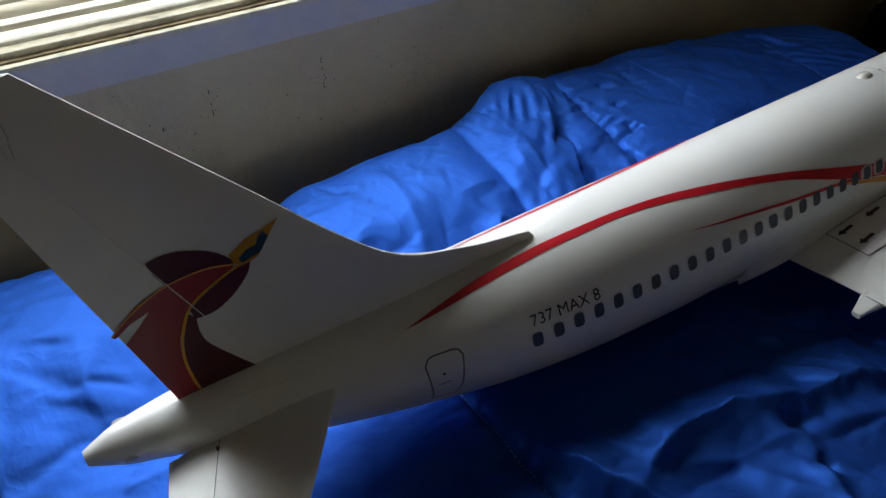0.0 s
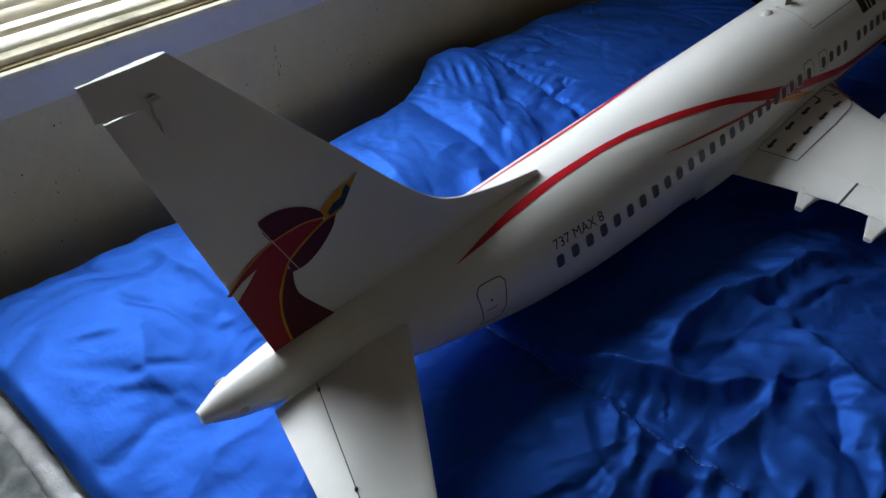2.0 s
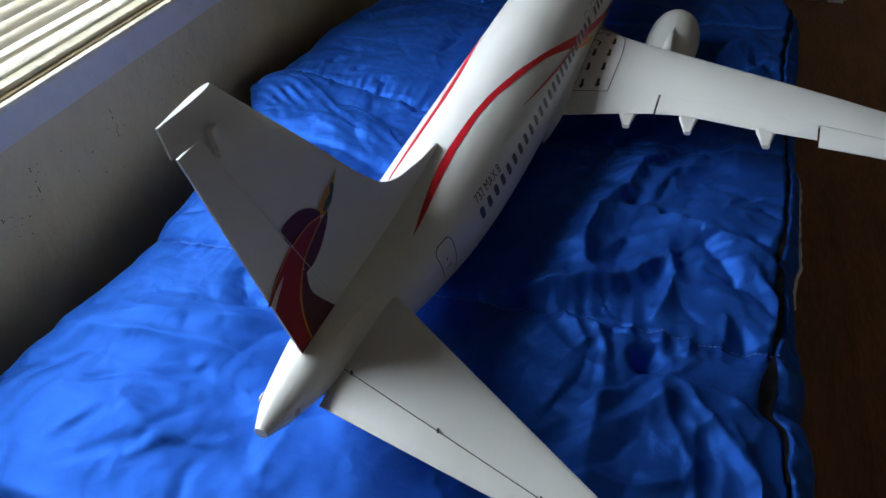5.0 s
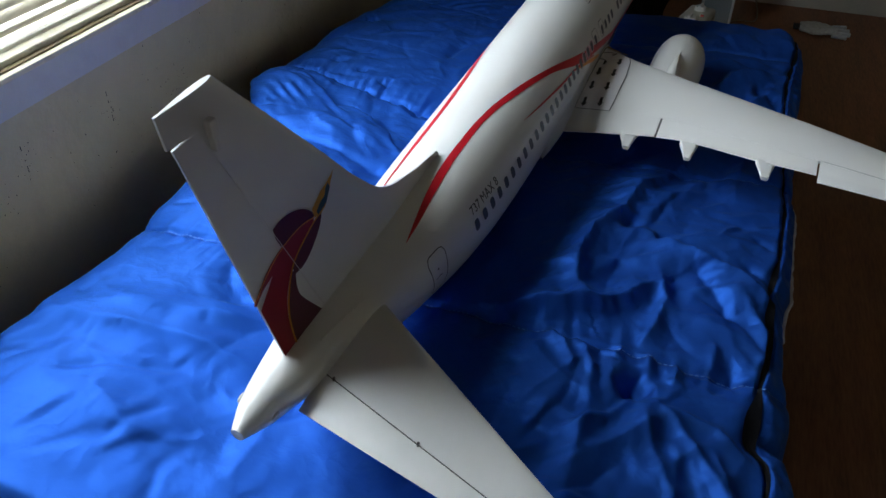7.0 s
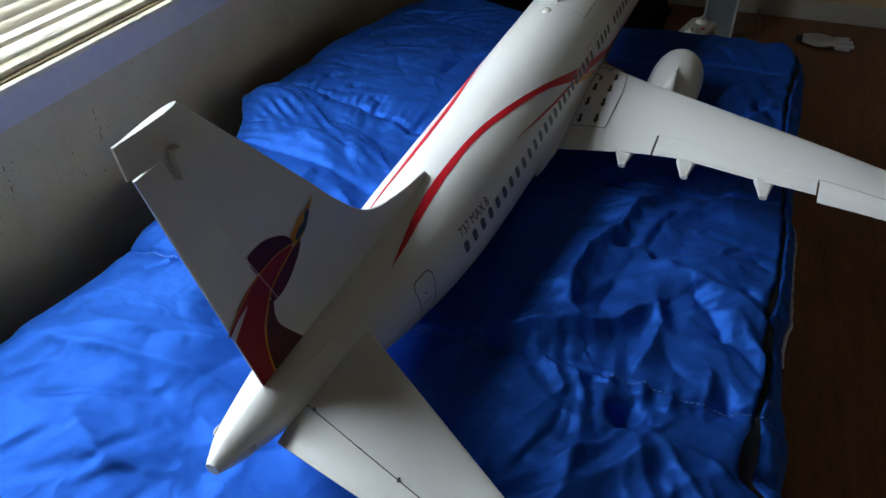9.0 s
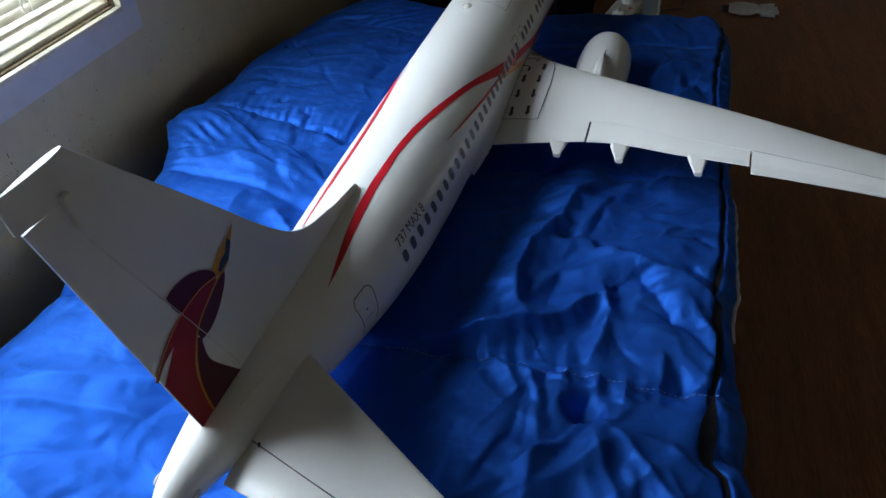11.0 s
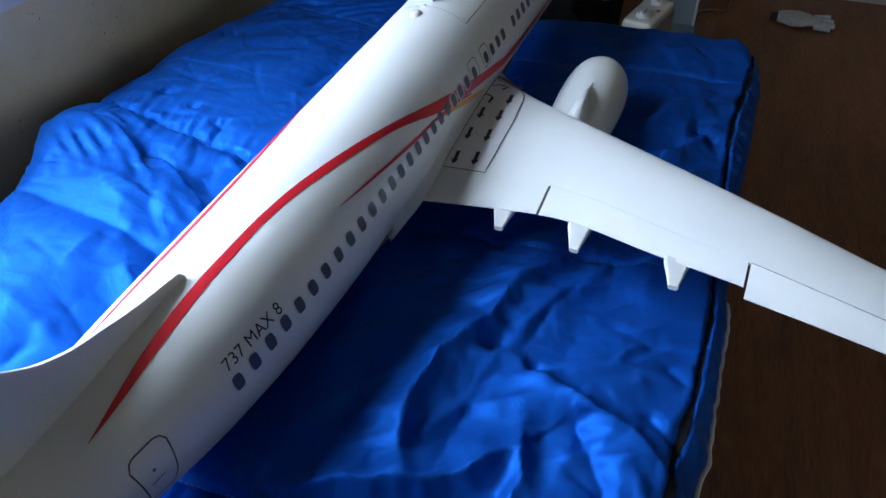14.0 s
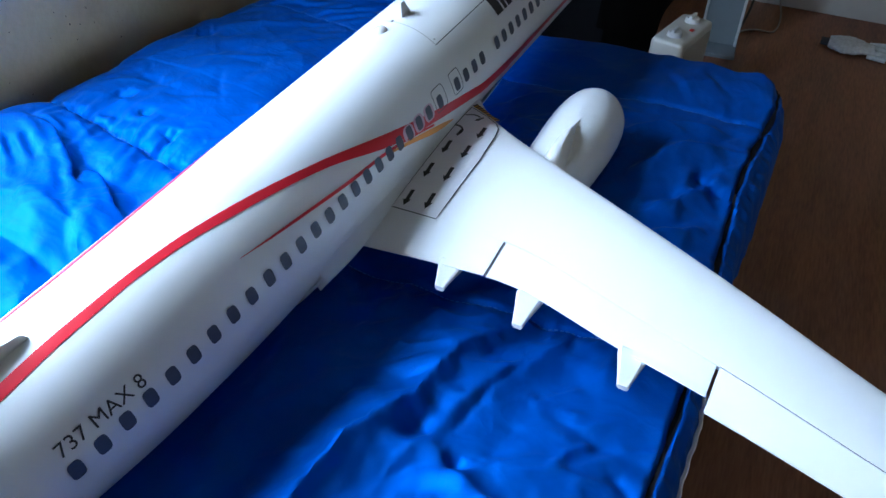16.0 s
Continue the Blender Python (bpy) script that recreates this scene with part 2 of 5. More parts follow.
# ---------------------------------------------------------------- room
structure("floor", box_bm(-0.8, 2.6, -2.0, 3.3, -0.06, 0), FLOOR, "dark red-brown wood laminate floor", "floor")
structure("ceiling", box_bm(-0.8, 2.6, -2.0, 3.3, 2.52, 2.58), CEIL, "plain white ceiling", "ceiling")
structure("wall_far", box_bm(-0.8, 2.6, 3.06, 3.2, 0, 2.52), WALL_FAR, "cream painted wall behind the bed's foot", "wall")
# unseen side wall, brought close so that it fills the model's shaded side
structure("wall_right", box_bm(1.9, 2.05, -1.85, 3.06, 0, 2.52), WALL_SIDE, "unseen beige side wall, set close to bounce light", "wall")
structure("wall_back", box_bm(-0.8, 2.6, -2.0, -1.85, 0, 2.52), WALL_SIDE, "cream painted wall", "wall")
structure("baseboard", box_bm(-0.57, 1.9, 3.042, 3.06, 0, 0.075, 0.004), SKIRT, "white painted skirting board", "baseboard")

WX = -0.572
WZ0, WZ1 = 0.622, 0.622 + WIN_H
WY0, WY1 = WIN_Y - WIN_W / 2, WIN_Y + WIN_W / 2
wall = bmesh.new()
for y0, y1, z0, z1 in ((-1.85, 3.06, 0, WZ0), (-1.85, 3.06, WZ1, 2.52), (-1.85, WY0, WZ0, WZ1), (WY1, 3.06, WZ0, WZ1)):
    b = box_bm(WX - 0.16, WX, y0, y1, z0, z1)
    me = bpy.data.meshes.new("tmp")
    b.to_mesh(me)
    b.free()
    wall.from_mesh(me)
    bpy.data.meshes.remove(me)
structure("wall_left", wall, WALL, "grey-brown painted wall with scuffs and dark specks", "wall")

# painted border round the window, a hair proud of the wall
BW = 0.052
band = bmesh.new()
for y0, y1, z0, z1 in ((WY0 - BW, WY1 + BW, WZ0 - BW, WZ0), (WY0 - BW, WY1 + BW, WZ1, WZ1 + BW), (WY0 - BW, WY0, WZ0, WZ1), (WY1, WY1 + BW, WZ0, WZ1)):
    b = box_bm(WX - 0.002, WX + 0.0025, y0, y1, z0, z1)
    me = bpy.data.meshes.new("tmp")
    b.to_mesh(me)
    b.free()
    band.from_mesh(me)
    bpy.data.meshes.remove(me)
structure("trim", band, BAND, "flat lavender painted border round the window", "trim")

# window frame, groove, inner rail and glass
win = tagged(new("window_1"), "old cream-painted window frame with grimy corners", "window", kind="structure")
win.location = (WX, 0, 0)


def frame_ring(name, x0, x1, inset, w, material, label="", bevel=0.002):
    for nm, (y0, y1, z0, z1) in (("bottom", (WY0 + inset, WY1 - inset, WZ0 + inset, WZ0 + inset + w)), ("top", (WY0 + inset, WY1 - inset, WZ1 - inset - w, WZ1 - inset)),
                                 ("side", (WY0 + inset, WY0 + inset + w, WZ0 + inset + w, WZ1 - inset - w)), ("side", (WY1 - inset - w, WY1 - inset, WZ0 + inset + w, WZ1 - inset - w))):
        part(name, box_bm(x0, x1, y0, y1, z0, z1, bevel), material, win, label, smooth=False)


frame_ring("outer_lip", -0.003, 0.011, 0.0, 0.0085, FRAME, "cream lip of the window frame")
frame_ring("groove", -0.014, -0.002, 0.003, 0.008, GRIME, "dark dirt-filled groove", 0.0)
frame_ring("inner_rail", -0.036, -0.012, 0.009, 0.011, FRAME, "cream rail with chipped paint", 0.003)
frame_ring("glazing_bead", -0.052, -0.0362, 0.012, 0.013, RAIL, "white rounded bead with chipped paint", 0.004)
part("pane", box_bm(-0.112, -0.106, WY0 + 0.02, WY1 - 0.02, WZ0 + 0.02, WZ1 - 0.02), GLASS, win).visible_shadow = False

# venetian blind
blind = thing("venetian_blind", Matrix.Translation((WX - 0.062, 0, 0)), "closed cream venetian blind hanging in the window", "blind")
slat_bm = bmesh.new()
NS, L = 9, WIN_W - 0.09
ring = []
for i in range(NS):
    s = i / (NS - 1) * 2 - 1
    u, v = s * 0.0105, 0.0020 * (1 - s * s)
    a = radians(SLAT_TILT)
    ring.append((u * math.cos(a) - v * math.sin(a), u * math.sin(a) + v * math.cos(a)))
top = [[slat_bm.verts.new((x, y, z)) for x, z in ring] for y in (-L / 2, L / 2)]
bot = [[slat_bm.verts.new((x - 0.0002, y, z - 0.0005)) for x, z in ring] for y in (-L / 2, L / 2)]
for i in range(NS - 1):
    slat_bm.faces.new((top[0][i], top[0][i + 1], top[1][i + 1], top[1][i]))
    slat_bm.faces.new((bot[0][i], bot[1][i], bot[1][i + 1], bot[0][i + 1]))
first = part("slat", slat_bm, SLAT, blind, smooth=True)
z = WZ0 + 0.056
k = 0
while z < WZ1 - 0.05:
    if k == 0:
        ob = first
    else:
        ob = part_mesh("slat", first.data, blind)
    ob.location = (0, WIN_Y, z)
    ob.rotation_euler = (radians(random.uniform(-0.15, 0.15)), radians(random.uniform(-3, 3)), 0)
    z += 0.0181
    k += 1
part("bottom_rail", box_bm(-0.013, 0.013, WIN_Y - L / 2, WIN_Y + L / 2, WZ0 + 0.032, WZ0 + 0.042, 0.004), SLAT, blind, "cream bottom rail of the blind")
for yy in (WY1 - 0.16, WY1 - 0.5, WY1 - 0.84):
    for dx in (0.0135,):
        part("ladder_cord", tube([(dx, yy, WZ0 + 0.05), (dx, yy + 0.002, WZ0 + 0.4), (dx, yy, WZ1 - 0.05)], 0.0009, 5), RAIL, blind, "thin white ladder cord")
part("tilt_wand", tube([(0.02, WY1 - 0.19, WZ1 - 0.1), (0.021, WY1 - 0.188, WZ0 + 0.3), (0.022, WY1 - 0.19, WZ0 + 0.06)], 0.0016, 6), LENS, blind, "clear plastic cord pull")

# small dark specks and drips on the wall
specks = bmesh.new()
rs = random.Random(4)
for k in range(190):
    if k < 120:
        yy, zz, r = rs.uniform(-0.05, 1.25), rs.uniform(0.34, 0.57), rs.uniform(0.0004, 0.0014)
    else:
        # clusters of splashes
        cy, cz = ((0.30, 0.47), (0.36, 0.50), (0.545, 0.49), (0.72, 0.46), (0.16, 0.44))[k % 5]
        yy, zz, r = rs.gauss(cy, 0.014), rs.gauss(cz, 0.022), rs.uniform(0.0004, 0.0011)
    n = 7
    vs = [specks.verts.new((WX + 0.0012, yy + r * rs.uniform(0.5, 1.2) * math.cos(t), zz + r * rs.uniform(0.6, 1.9) * math.sin(t))) for t in [2 * math.pi * i / n for i in range(n)]]
    specks.faces.new(vs)
for yy, z0, z1 in ((0.545, 0.516, 0.525), (0.5455, 0.503, 0.508), (0.551, 0.485, 0.490), (0.546, 0.470, 0.482), (0.27, 0.475, 0.483), (0.252, 0.49, 0.494), (0.35, 0.515, 0.523), (0.3505, 0.497, 0.500), (0.351, 0.478, 0.489), (0.33, 0.482, 0.484)):
    n = 6
    vs = [specks.verts.new((WX + 0.0012, yy + rs.uniform(-0.0004, 0.0004) + (0.0008 if i % 2 else -0.0008), z0 + (z1 - z0) * (i // 2) / 2)) for i in range(n)]
    for i in range(0, 4, 2):
        specks.faces.new((vs[i], vs[i + 1], vs[i + 3], vs[i + 2]))
structure("wall_specks", specks, MARK, "dark specks and drips on the painted wall", "wall mark")["kind"] = "stuff"

# ---------------------------------------------------------------- bed and sleeping bag
bed = thing("bed", Matrix.Translation((0.03, 0.75, 0)), "low single bed with a dark fabric base", "bed")
part("base", box_bm(-0.46, 0.47, -1.05, 0.86, 0.06, 0.22, 0.01), BED, bed)
part("mattress", box_bm(-0.47, 0.48, -1.06, 0.87, 0.222, 0.335, 0.03, 3), BED, bed, "mattress in a dark cover")
for lx in (-0.42, 0.42):
    for ly in (-1.0, 0.8):
        part("leg", box_bm(lx - 0.02, lx + 0.02, ly - 0.02, ly + 0.02, 0, 0.06), BLACKBAG, bed)

LEFT_X, LEFT_Y, RIGHT_X, RIGHT_Y, ROUNDS, STIFF = 0.016, 0.016, 0.012, 0.012, 140, 0.10
FINE, FINE_ROUNDS, FINE_STIFF = 0.10, 25, 0.13
SEAMS = (-0.12, 0.373, 0.86, 1.385, 1.70)
Y0, Y1 = -0.095, 1.618


def smooth(t):
    t = min(max(t, 0.0), 1.0)
    return t * t * (3 - 2 * t)


def seam_y(x, y):
    """Seams bow a little across the bag, more so near the wall."""
    return y - 0.2 * max(-x, 0) * smooth((y - 0.5) / 0.3) * smooth((1.35 - y) / 0.35) - 0.010 * math.sin(x * 9 + y * 3)


# folds of the cloth: height (minus: valley), how far it falls off to the left and to the right of its crest, then the line of the crest
OPEN_FOLDS = ((0.024, 0.013, 0.040, (0.352, 0.849), (0.346, 0.833), (0.306, 0.744), (0.294, 0.662), (0.260, 0.593), (0.251, 0.537), (0.262, 0.469), (0.284, 0.424)),
              (0.008, 0.012, 0.022, (0.412, 0.845), (0.359, 0.749), (0.335, 0.681), (0.329, 0.637)),
              (0.022, 0.014, 0.038, (0.334, 0.627), (0.359, 0.607), (0.414, 0.579), (0.466, 0.564), (0.516, 0.514), (0.529, 0.467)),
              (-0.011, 0.010, 0.013, (0.402, 0.579), (0.429, 0.532), (0.454, 0.492), (0.459, 0.457)),
              (0.017, 0.013, 0.013, (0.368, 0.535), (0.383, 0.472), (0.372, 0.422), (0.354, 0.377)),
              (0.030, 0.034, 0.012, (0.159, 0.405), (0.236, 0.414), (0.299, 0.433), (0.336, 0.461), (0.374, 0.517)),
              (-0.008, 0.009, 0.009, (0.474, 0.609), (0.506, 0.585), (0.526, 0.565)), (-0.006, 0.008, 0.010, (0.489, 0.687), (0.526, 0.659)), (0.010, 0.010, 0.014, (0.474, 0.522), (0.509, 0.452), (0.504, 0.397)))
FAN_FOLDS = ((0.011, 0.010, 0.013, (0.362, 0.290), (0.405, 0.258), (0.44, 0.216), (0.49, 0.140), (0.50, 0.10)), (0.011, 0.011, 0.016, (0.358, 0.28), (0.387, 0.22), (0.426, 0.135), (0.44, 0.06)),
             (0.009, 0.010, 0.014, (0.38, 0.280), (0.456, 0.258), (0.500, 0.222)), (0.008, 0.009, 0.012, (0.455, 0.235), (0.493, 0.138), (0.50, 0.08)),
             (0.010, 0.022, 0.030, (0.31, 0.26), (0.32, 0.08)), (0.012, 0.010, 0.014, (0.232, 0.365), (0.262, 0.34), (0.283, 0.29)), (0.011, 0.009, 0.012, (0.268, 0.365), (0.292, 0.335), (0.305, 0.29)),
             (0.010, 0.008, 0.010, (0.372, 0.372), (0.366, 0.33)), (0.010, 0.009, 0.011, (0.338, 0.372), (0.328, 0.335)), (0.009, 0.008, 0.012, (0.405, 0.372), (0.398, 0.32)), (0.008, 0.008, 0.010, (0.445, 0.42), (0.440, 0.35)))
END_FOLDS = ((0.012, 0.012, 0.022, (0.40, 0.98), (0.47, 1.08)), (0.016, 0.012, 0.020, (0.42, 1.08), (0.49, 1.16), (0.51, 1.22)), (0.016, 0.013, 0.024, (0.38, 1.15), (0.45, 1.23), (0.505, 1.27)),
             (0.011, 0.012, 0.020, (0.36, 1.26), (0.44, 1.32), (0.50, 1.33)), (-0.010, 0.010, 0.012, (0.47, 1.20), (0.52, 1.17)), (0.012, 0.010, 0.014, (0.43, 1.02), (0.51, 1.10)), (0.010, 0.030, 0.040, (0.40, 1.45), (0.47, 1.50)))
WALL_FOLDS = ((-0.014, 0.040, 0.040, (-0.40, 0.885), (-0.29, 0.83), (-0.195, 0.824), (-0.12, 0.792)), (-0.014, 0.022, 0.030, (-0.40, 0.70), (-0.237, 0.673), (-0.12, 0.645)), (0.008, 0.03, 0.02, (-0.30, 0.745), (-0.14, 0.72)),
              (0.010, 0.016, 0.02, (-0.17, 0.61), (-0.08, 0.53)), (0.008, 0.02, 0.03, (-0.33, 0.52), (-0.15, 0.47)), (0.011, 0.040, 0.016, (-0.42, 0.150), (-0.31, 0.150), (-0.157, 0.172), (-0.06, 0.165)),
              (0.009, 0.035, 0.020, (-0.34, 0.178), (-0.205, 0.215), (-0.12, 0.25)), (0.007, 0.03, 0.04, (-0.36, 0.06), (-0.12, 0.02)), (-0.009, 0.02, 0.02, (-0.22, 0.33), (-0.17, 0.25)),
              (-0.009, 0.012, 0.012, (-0.375, 1.0), (-0.345, 0.993)), (-0.007, 0.009, 0.009, (-0.308, 0.972), (-0.29, 0.966)), (-0.008, 0.009, 0.009, (-0.252, 0.947), (-0.225, 0.941)),
              (-0.010, 0.022, 0.022, (-0.40, 1.22), (-0.38, 1.24)), (-0.007, 0.012, 0.012, (-0.16, 1.12), (-0.14, 1.20)))


def fold_row(f):
    """A fold with its crest's lengths and the patch that it can reach."""
    line, reach = f[3:], 3.5 * max(f[1], f[2])
    lengths = [math.dist(p, q) for p, q in zip(line, line[1:])]
    xs, ys = [p[0] for p in line], [p[1] for p in line]
    return f[0], f[1], f[2], line, lengths, sum(lengths), min(xs) - reach, max(xs) + reach, min(ys) - reach, max(ys) + reach


def creases():
    """Short creases all over the cloth: sharp and mostly slanting on the open side, softer beside the wall."""
    rc = random.Random(23)
    out = []
    for _ in range(330):
        x, y = rc.uniform(0.13, 0.51), rc.uniform(0.0, 1.33)
        a = rc.gauss(1.0, 0.55) if rc.random() < 0.72 else rc.uniform(0, math.pi)
        ln, bend = rc.uniform(0.025, 0.085), rc.uniform(-0.5, 0.5)
        h = rc.choice((-1, 1, 1)) * rc.uniform(0.0018, 0.0058) * (0.35 + 0.65 * smooth((x - 0.14) / 0.12))
        w = rc.uniform(0.0055, 0.010)
        p, q = (x + ln * math.cos(a), y + ln * math.sin(a)), (x - ln * math.cos(a + bend), y - ln * math.sin(a + bend))
        out.append((h, w * rc.uniform(0.8, 2.4), w * rc.uniform(0.8, 2.4), p, (x, y), q))
    for _ in range(240):
        x, y = rc.uniform(-0.44, -0.02), rc.uniform(-0.02, 1.45)
        a, bend = rc.uniform(0, math.pi), rc.uniform(-0.6, 0.6)
        ln, h, w = rc.uniform(0.02, 0.075), rc.choice((-1, 1)) * rc.uniform(0.0010, 0.0036) * (0.8 + 0.2 * smooth((y - 0.25) / 0.25)), rc.uniform(0.007, 0.014)
        p, q = (x + ln * math.cos(a), y + ln * math.sin(a)), (x - ln * math.cos(a + bend), y - ln * math.sin(a + bend))
        out.append((h, w * rc.uniform(0.8, 2.0), w * rc.uniform(0.8, 2.0), p, (x, y), q))
    return tuple(out)


# folds sorted into squares of the bed, to find those near a place
CELL = 0.05
NEAR_FOLDS = {}
for row in [fold_row(f) for f in OPEN_FOLDS + FAN_FOLDS + END_FOLDS + WALL_FOLDS + creases()]:
    for cx in range(math.floor(row[6] / CELL), math.floor(row[7] / CELL) + 1):
        for cy in range(math.floor(row[8] / CELL), math.floor(row[9] / CELL) + 1):
            NEAR_FOLDS.setdefault((cx, cy), []).append(row)
DENTS = ((0.354, 0.303, 0.032, 0.019), (0.303, 0.645, 0.014, 0.016), (0.358, 0.619, 0.010, 0.010), (0.515, 0.43, 0.010, 0.015), (0.46, 1.13, 0.010, 0.016), (-0.13, 0.64, 0.010, 0.022))


def zip_x(y):
    """Where the zip runs beside the bag's open edge."""
    return spline([0.0, 0.18, 0.235, 0.26, 0.345, 0.446, 0.531, 0.65, 0.82, 1.1, 1.2, 1.27, 1.345, 1.47, 1.6], [0.516, 0.517, 0.514, 0.497, 0.506, 0.518, 0.515, 0.530, 0.538, 0.537, 0.536, 0.541, 0.549, 0.562, 0.55], y) + 0.0025 * noise.noise((y * 30, 5, 1))


def zip_half(y):
    """Half the width of the open zip tape."""
    return 0.0017 + 0.0046 * abs(noise.noise((y * 11, 8, 1))) + 0.0075 * math.exp(-((y - 0.285) / 0.045) ** 2) + 0.0025 * math.exp(-((y - 0.47) / 0.04) ** 2)


def crest(n, k=3.0):
    """A rounded fold where the noise passes zero."""
    return math.exp(-(n * k * 0.75) ** 2)


def cloth(x, y):
    """Height of the sleeping bag's top at a place of the bed."""
    ys = seam_y(x, y)
    for a, b in zip(SEAMS, SEAMS[1:]):
        if a <= ys <= b:
            break
    t = min(max((ys - a) / (b - a), 0), 1)
    d = min(abs(ys - a), abs(b - ys))
    puff = (4 * t * (1 - t)) ** 0.42
    if y > 1.1:
        puff += (1 - puff) * (0.8 * smooth((-x + 0.02) / 0.12) + 0.55 * smooth((x - 0.02) / 0.12))
    left = smooth((-x - 0.02) / 0.25)
    puff += (1 - puff) * left * (0.4 * smooth((y - 0.6) / 0.1) + 0.72 * smooth((0.62 - y) / 0.1))
    right = smooth((x - 0.12) / 0.14)
    bulge = math.exp(-((x + 0.44) / 0.10) ** 2 - ((y - 0.86) / 0.10) ** 2)
    lift = (0.022 + 0.036 * left * (1 - 0.30 * smooth((0.62 - y) / 0.35)) * (1 - 0.35 * smooth((y - 1.05) / 0.3)) + 0.010 * right * smooth((y - 1.0) / 0.3)) * puff
    z = 0.372 + 0.010 * smooth((y - 0.9) / 0.4) + 0.008 * left + lift + 0.030 * bulge
    wx, wy = x + 0.03 * noise.noise((x * 5, y * 5, 11.0)), y + 0.03 * noise.noise((x * 5, y * 5, 17.0))
    z += 0.007 * noise.noise((wx * 6, wy * 5, 1.0)) + 0.0035 * noise.noise((wx * 17, wy * 13, 31.0))
    # slanting ripples seed the folds on the open side, puckers those along the seams
    u, v = 0.45 * wx + 0.9 * wy, 0.9 * wx - 0.45 * wy
    z += (0.0030 * right + 0.0014) * noise.noise((v * 19, u * 6, 7.0)) + (0.0008 + 0.0006 * right) * noise.noise((x * 31 + y * 9, y * 26 - x * 12, 43.0))
    z += 0.0004 * noise.noise((x * 62, y * 58, 47.0))
    patchy = smooth(0.5 + 1.4 * noise.noise((x * 6, y * 6, 21.0)))
    z += (0.0050 * right + 0.0008) * patchy * crest(noise.noise((v * 11 + 0.4 * u, u * 4.5, 7.5)), 4.0)
    z += 0.0030 * right * (1 - 0.7 * patchy) * crest(noise.noise((0.6 * wx * 14 + 0.8 * wy * 14, (0.6 * wy - 0.8 * wx) * 5, 3.0)), 4.0)
    z -= 0.0035 * (1 - right) * patchy * crest(noise.noise((wx * 9 + wy * 8, wy * 7 - wx * 9, 41.0)), 4.5)
    seam_here = 1 - smooth((-x + 0.02) / 0.12) if y > 1.1 else 1.0
    seam_here *= smooth((y - 0.12) / 0.08) * smooth((1.55 - y) / 0.08)
    near = math.exp(-d / 0.030) * seam_here
    side = 1 if ys > (a + b) / 2 else -1
    z += (0.0054 if y < 1.1 else 0.0030) * near * (0.6 * noise.noise((wx * 40 + 4 * side, ys * 6, 3.0)) + 0.7 * noise.noise((wx * 78 + 4 * side, ys * 9, 13.0)))
    z -= 0.0026 * math.exp(-(d / 0.005) ** 2) * seam_here
    fx, fy = x + 0.5 * (wx - x), y + 0.5 * (wy - y)
    for hgt, wl, wr, line, lengths, total, ax, bx, ay, by in NEAR_FOLDS.get((math.floor(x / CELL), math.floor(y / CELL)), ()):
        if ax < x < bx and ay < y < by:
            best, gone = (9.0, 0, 0.0), 0.0
            for (x0, y0), (x1, y1), ln in zip(line, line[1:], lengths):
                dx, dy = x1 - x0, y1 - y0
                s = min(max(((fx - x0) * dx + (fy - y0) * dy) / (ln * ln), 0), 1)
                r = math.hypot(fx - x0 - s * dx, fy - y0 - s * dy)
                if r < best[0]:
                    best = (r, dx * (fy - y0) - dy * (fx - x0), (gone + s * ln) / total)
                gone += ln
            r, side_of, along_it = best
            r /= wl if side_of > 0 else wr
            if r < 3.5:
                ends = smooth(along_it / 0.22) * smooth((1 - along_it) / 0.22)
                z += hgt * (0.25 + 0.75 * ends) * math.exp(-r ** 1.35)
    for cx, cy, dep, rad in DENTS:
        r2 = ((x - cx) ** 2 + (y - cy) ** 2) / (rad * rad)
        if r2 < 9:
            z -= dep * math.exp(-r2)
    flap = smooth((x - zip_x(y) - 0.004) / 0.012)
    z += flap * (-0.005 + 0.006 * noise.noise((x * 30, y * 38, 71.0)) + 0.004 * noise.noise((x * 60, y * 85, 73.0)))
    z -= 0.008 * math.exp(-((x - zip_x(y)) / zip_half(y) / 1.5) ** 2)
    # pressed down under the model's belly and engine
    axis = x - 0.08 * y
    press = math.exp(-(axis / 0.092) ** 4) * smooth((y - 0.45) / 0.25)
    if press > 0.01:
        belly = 0.50 + 0.0891 * y - 0.170 - 0.004 + 0.45 * max(abs(axis) - 0.06, 0)
        z = z * (1 - press) + min(z, belly) * press
        under = math.exp(-(axis / 0.036) ** 4) * smooth((y - 0.5) / 0.3) * (1 - smooth((y - 0.95) / 0.25))
        z = z * (1 - under) + max(z, belly - 0.004) * under
    e2 = ((x - 0.31) / 0.065) ** 2 + ((y - 1.10) / 0.15) ** 2
    if e2 < 2:
        k = smooth(1.6 - e2)
        z = z * (1 - k) + min(z, 0.392 + 0.9 * ((x - 0.31) ** 2) / 0.1) * k
    return z


def left_edge(y):
    return spline([-0.1, 0.0, 0.3, 0.66, 0.78, 0.86, 0.95, 1.3, 1.5, 1.62, 1.66], [-0.475, -0.43, -0.405, -0.415, -0.44, -0.49, -0.482, -0.445, -0.385, -0.30, -0.26], y)


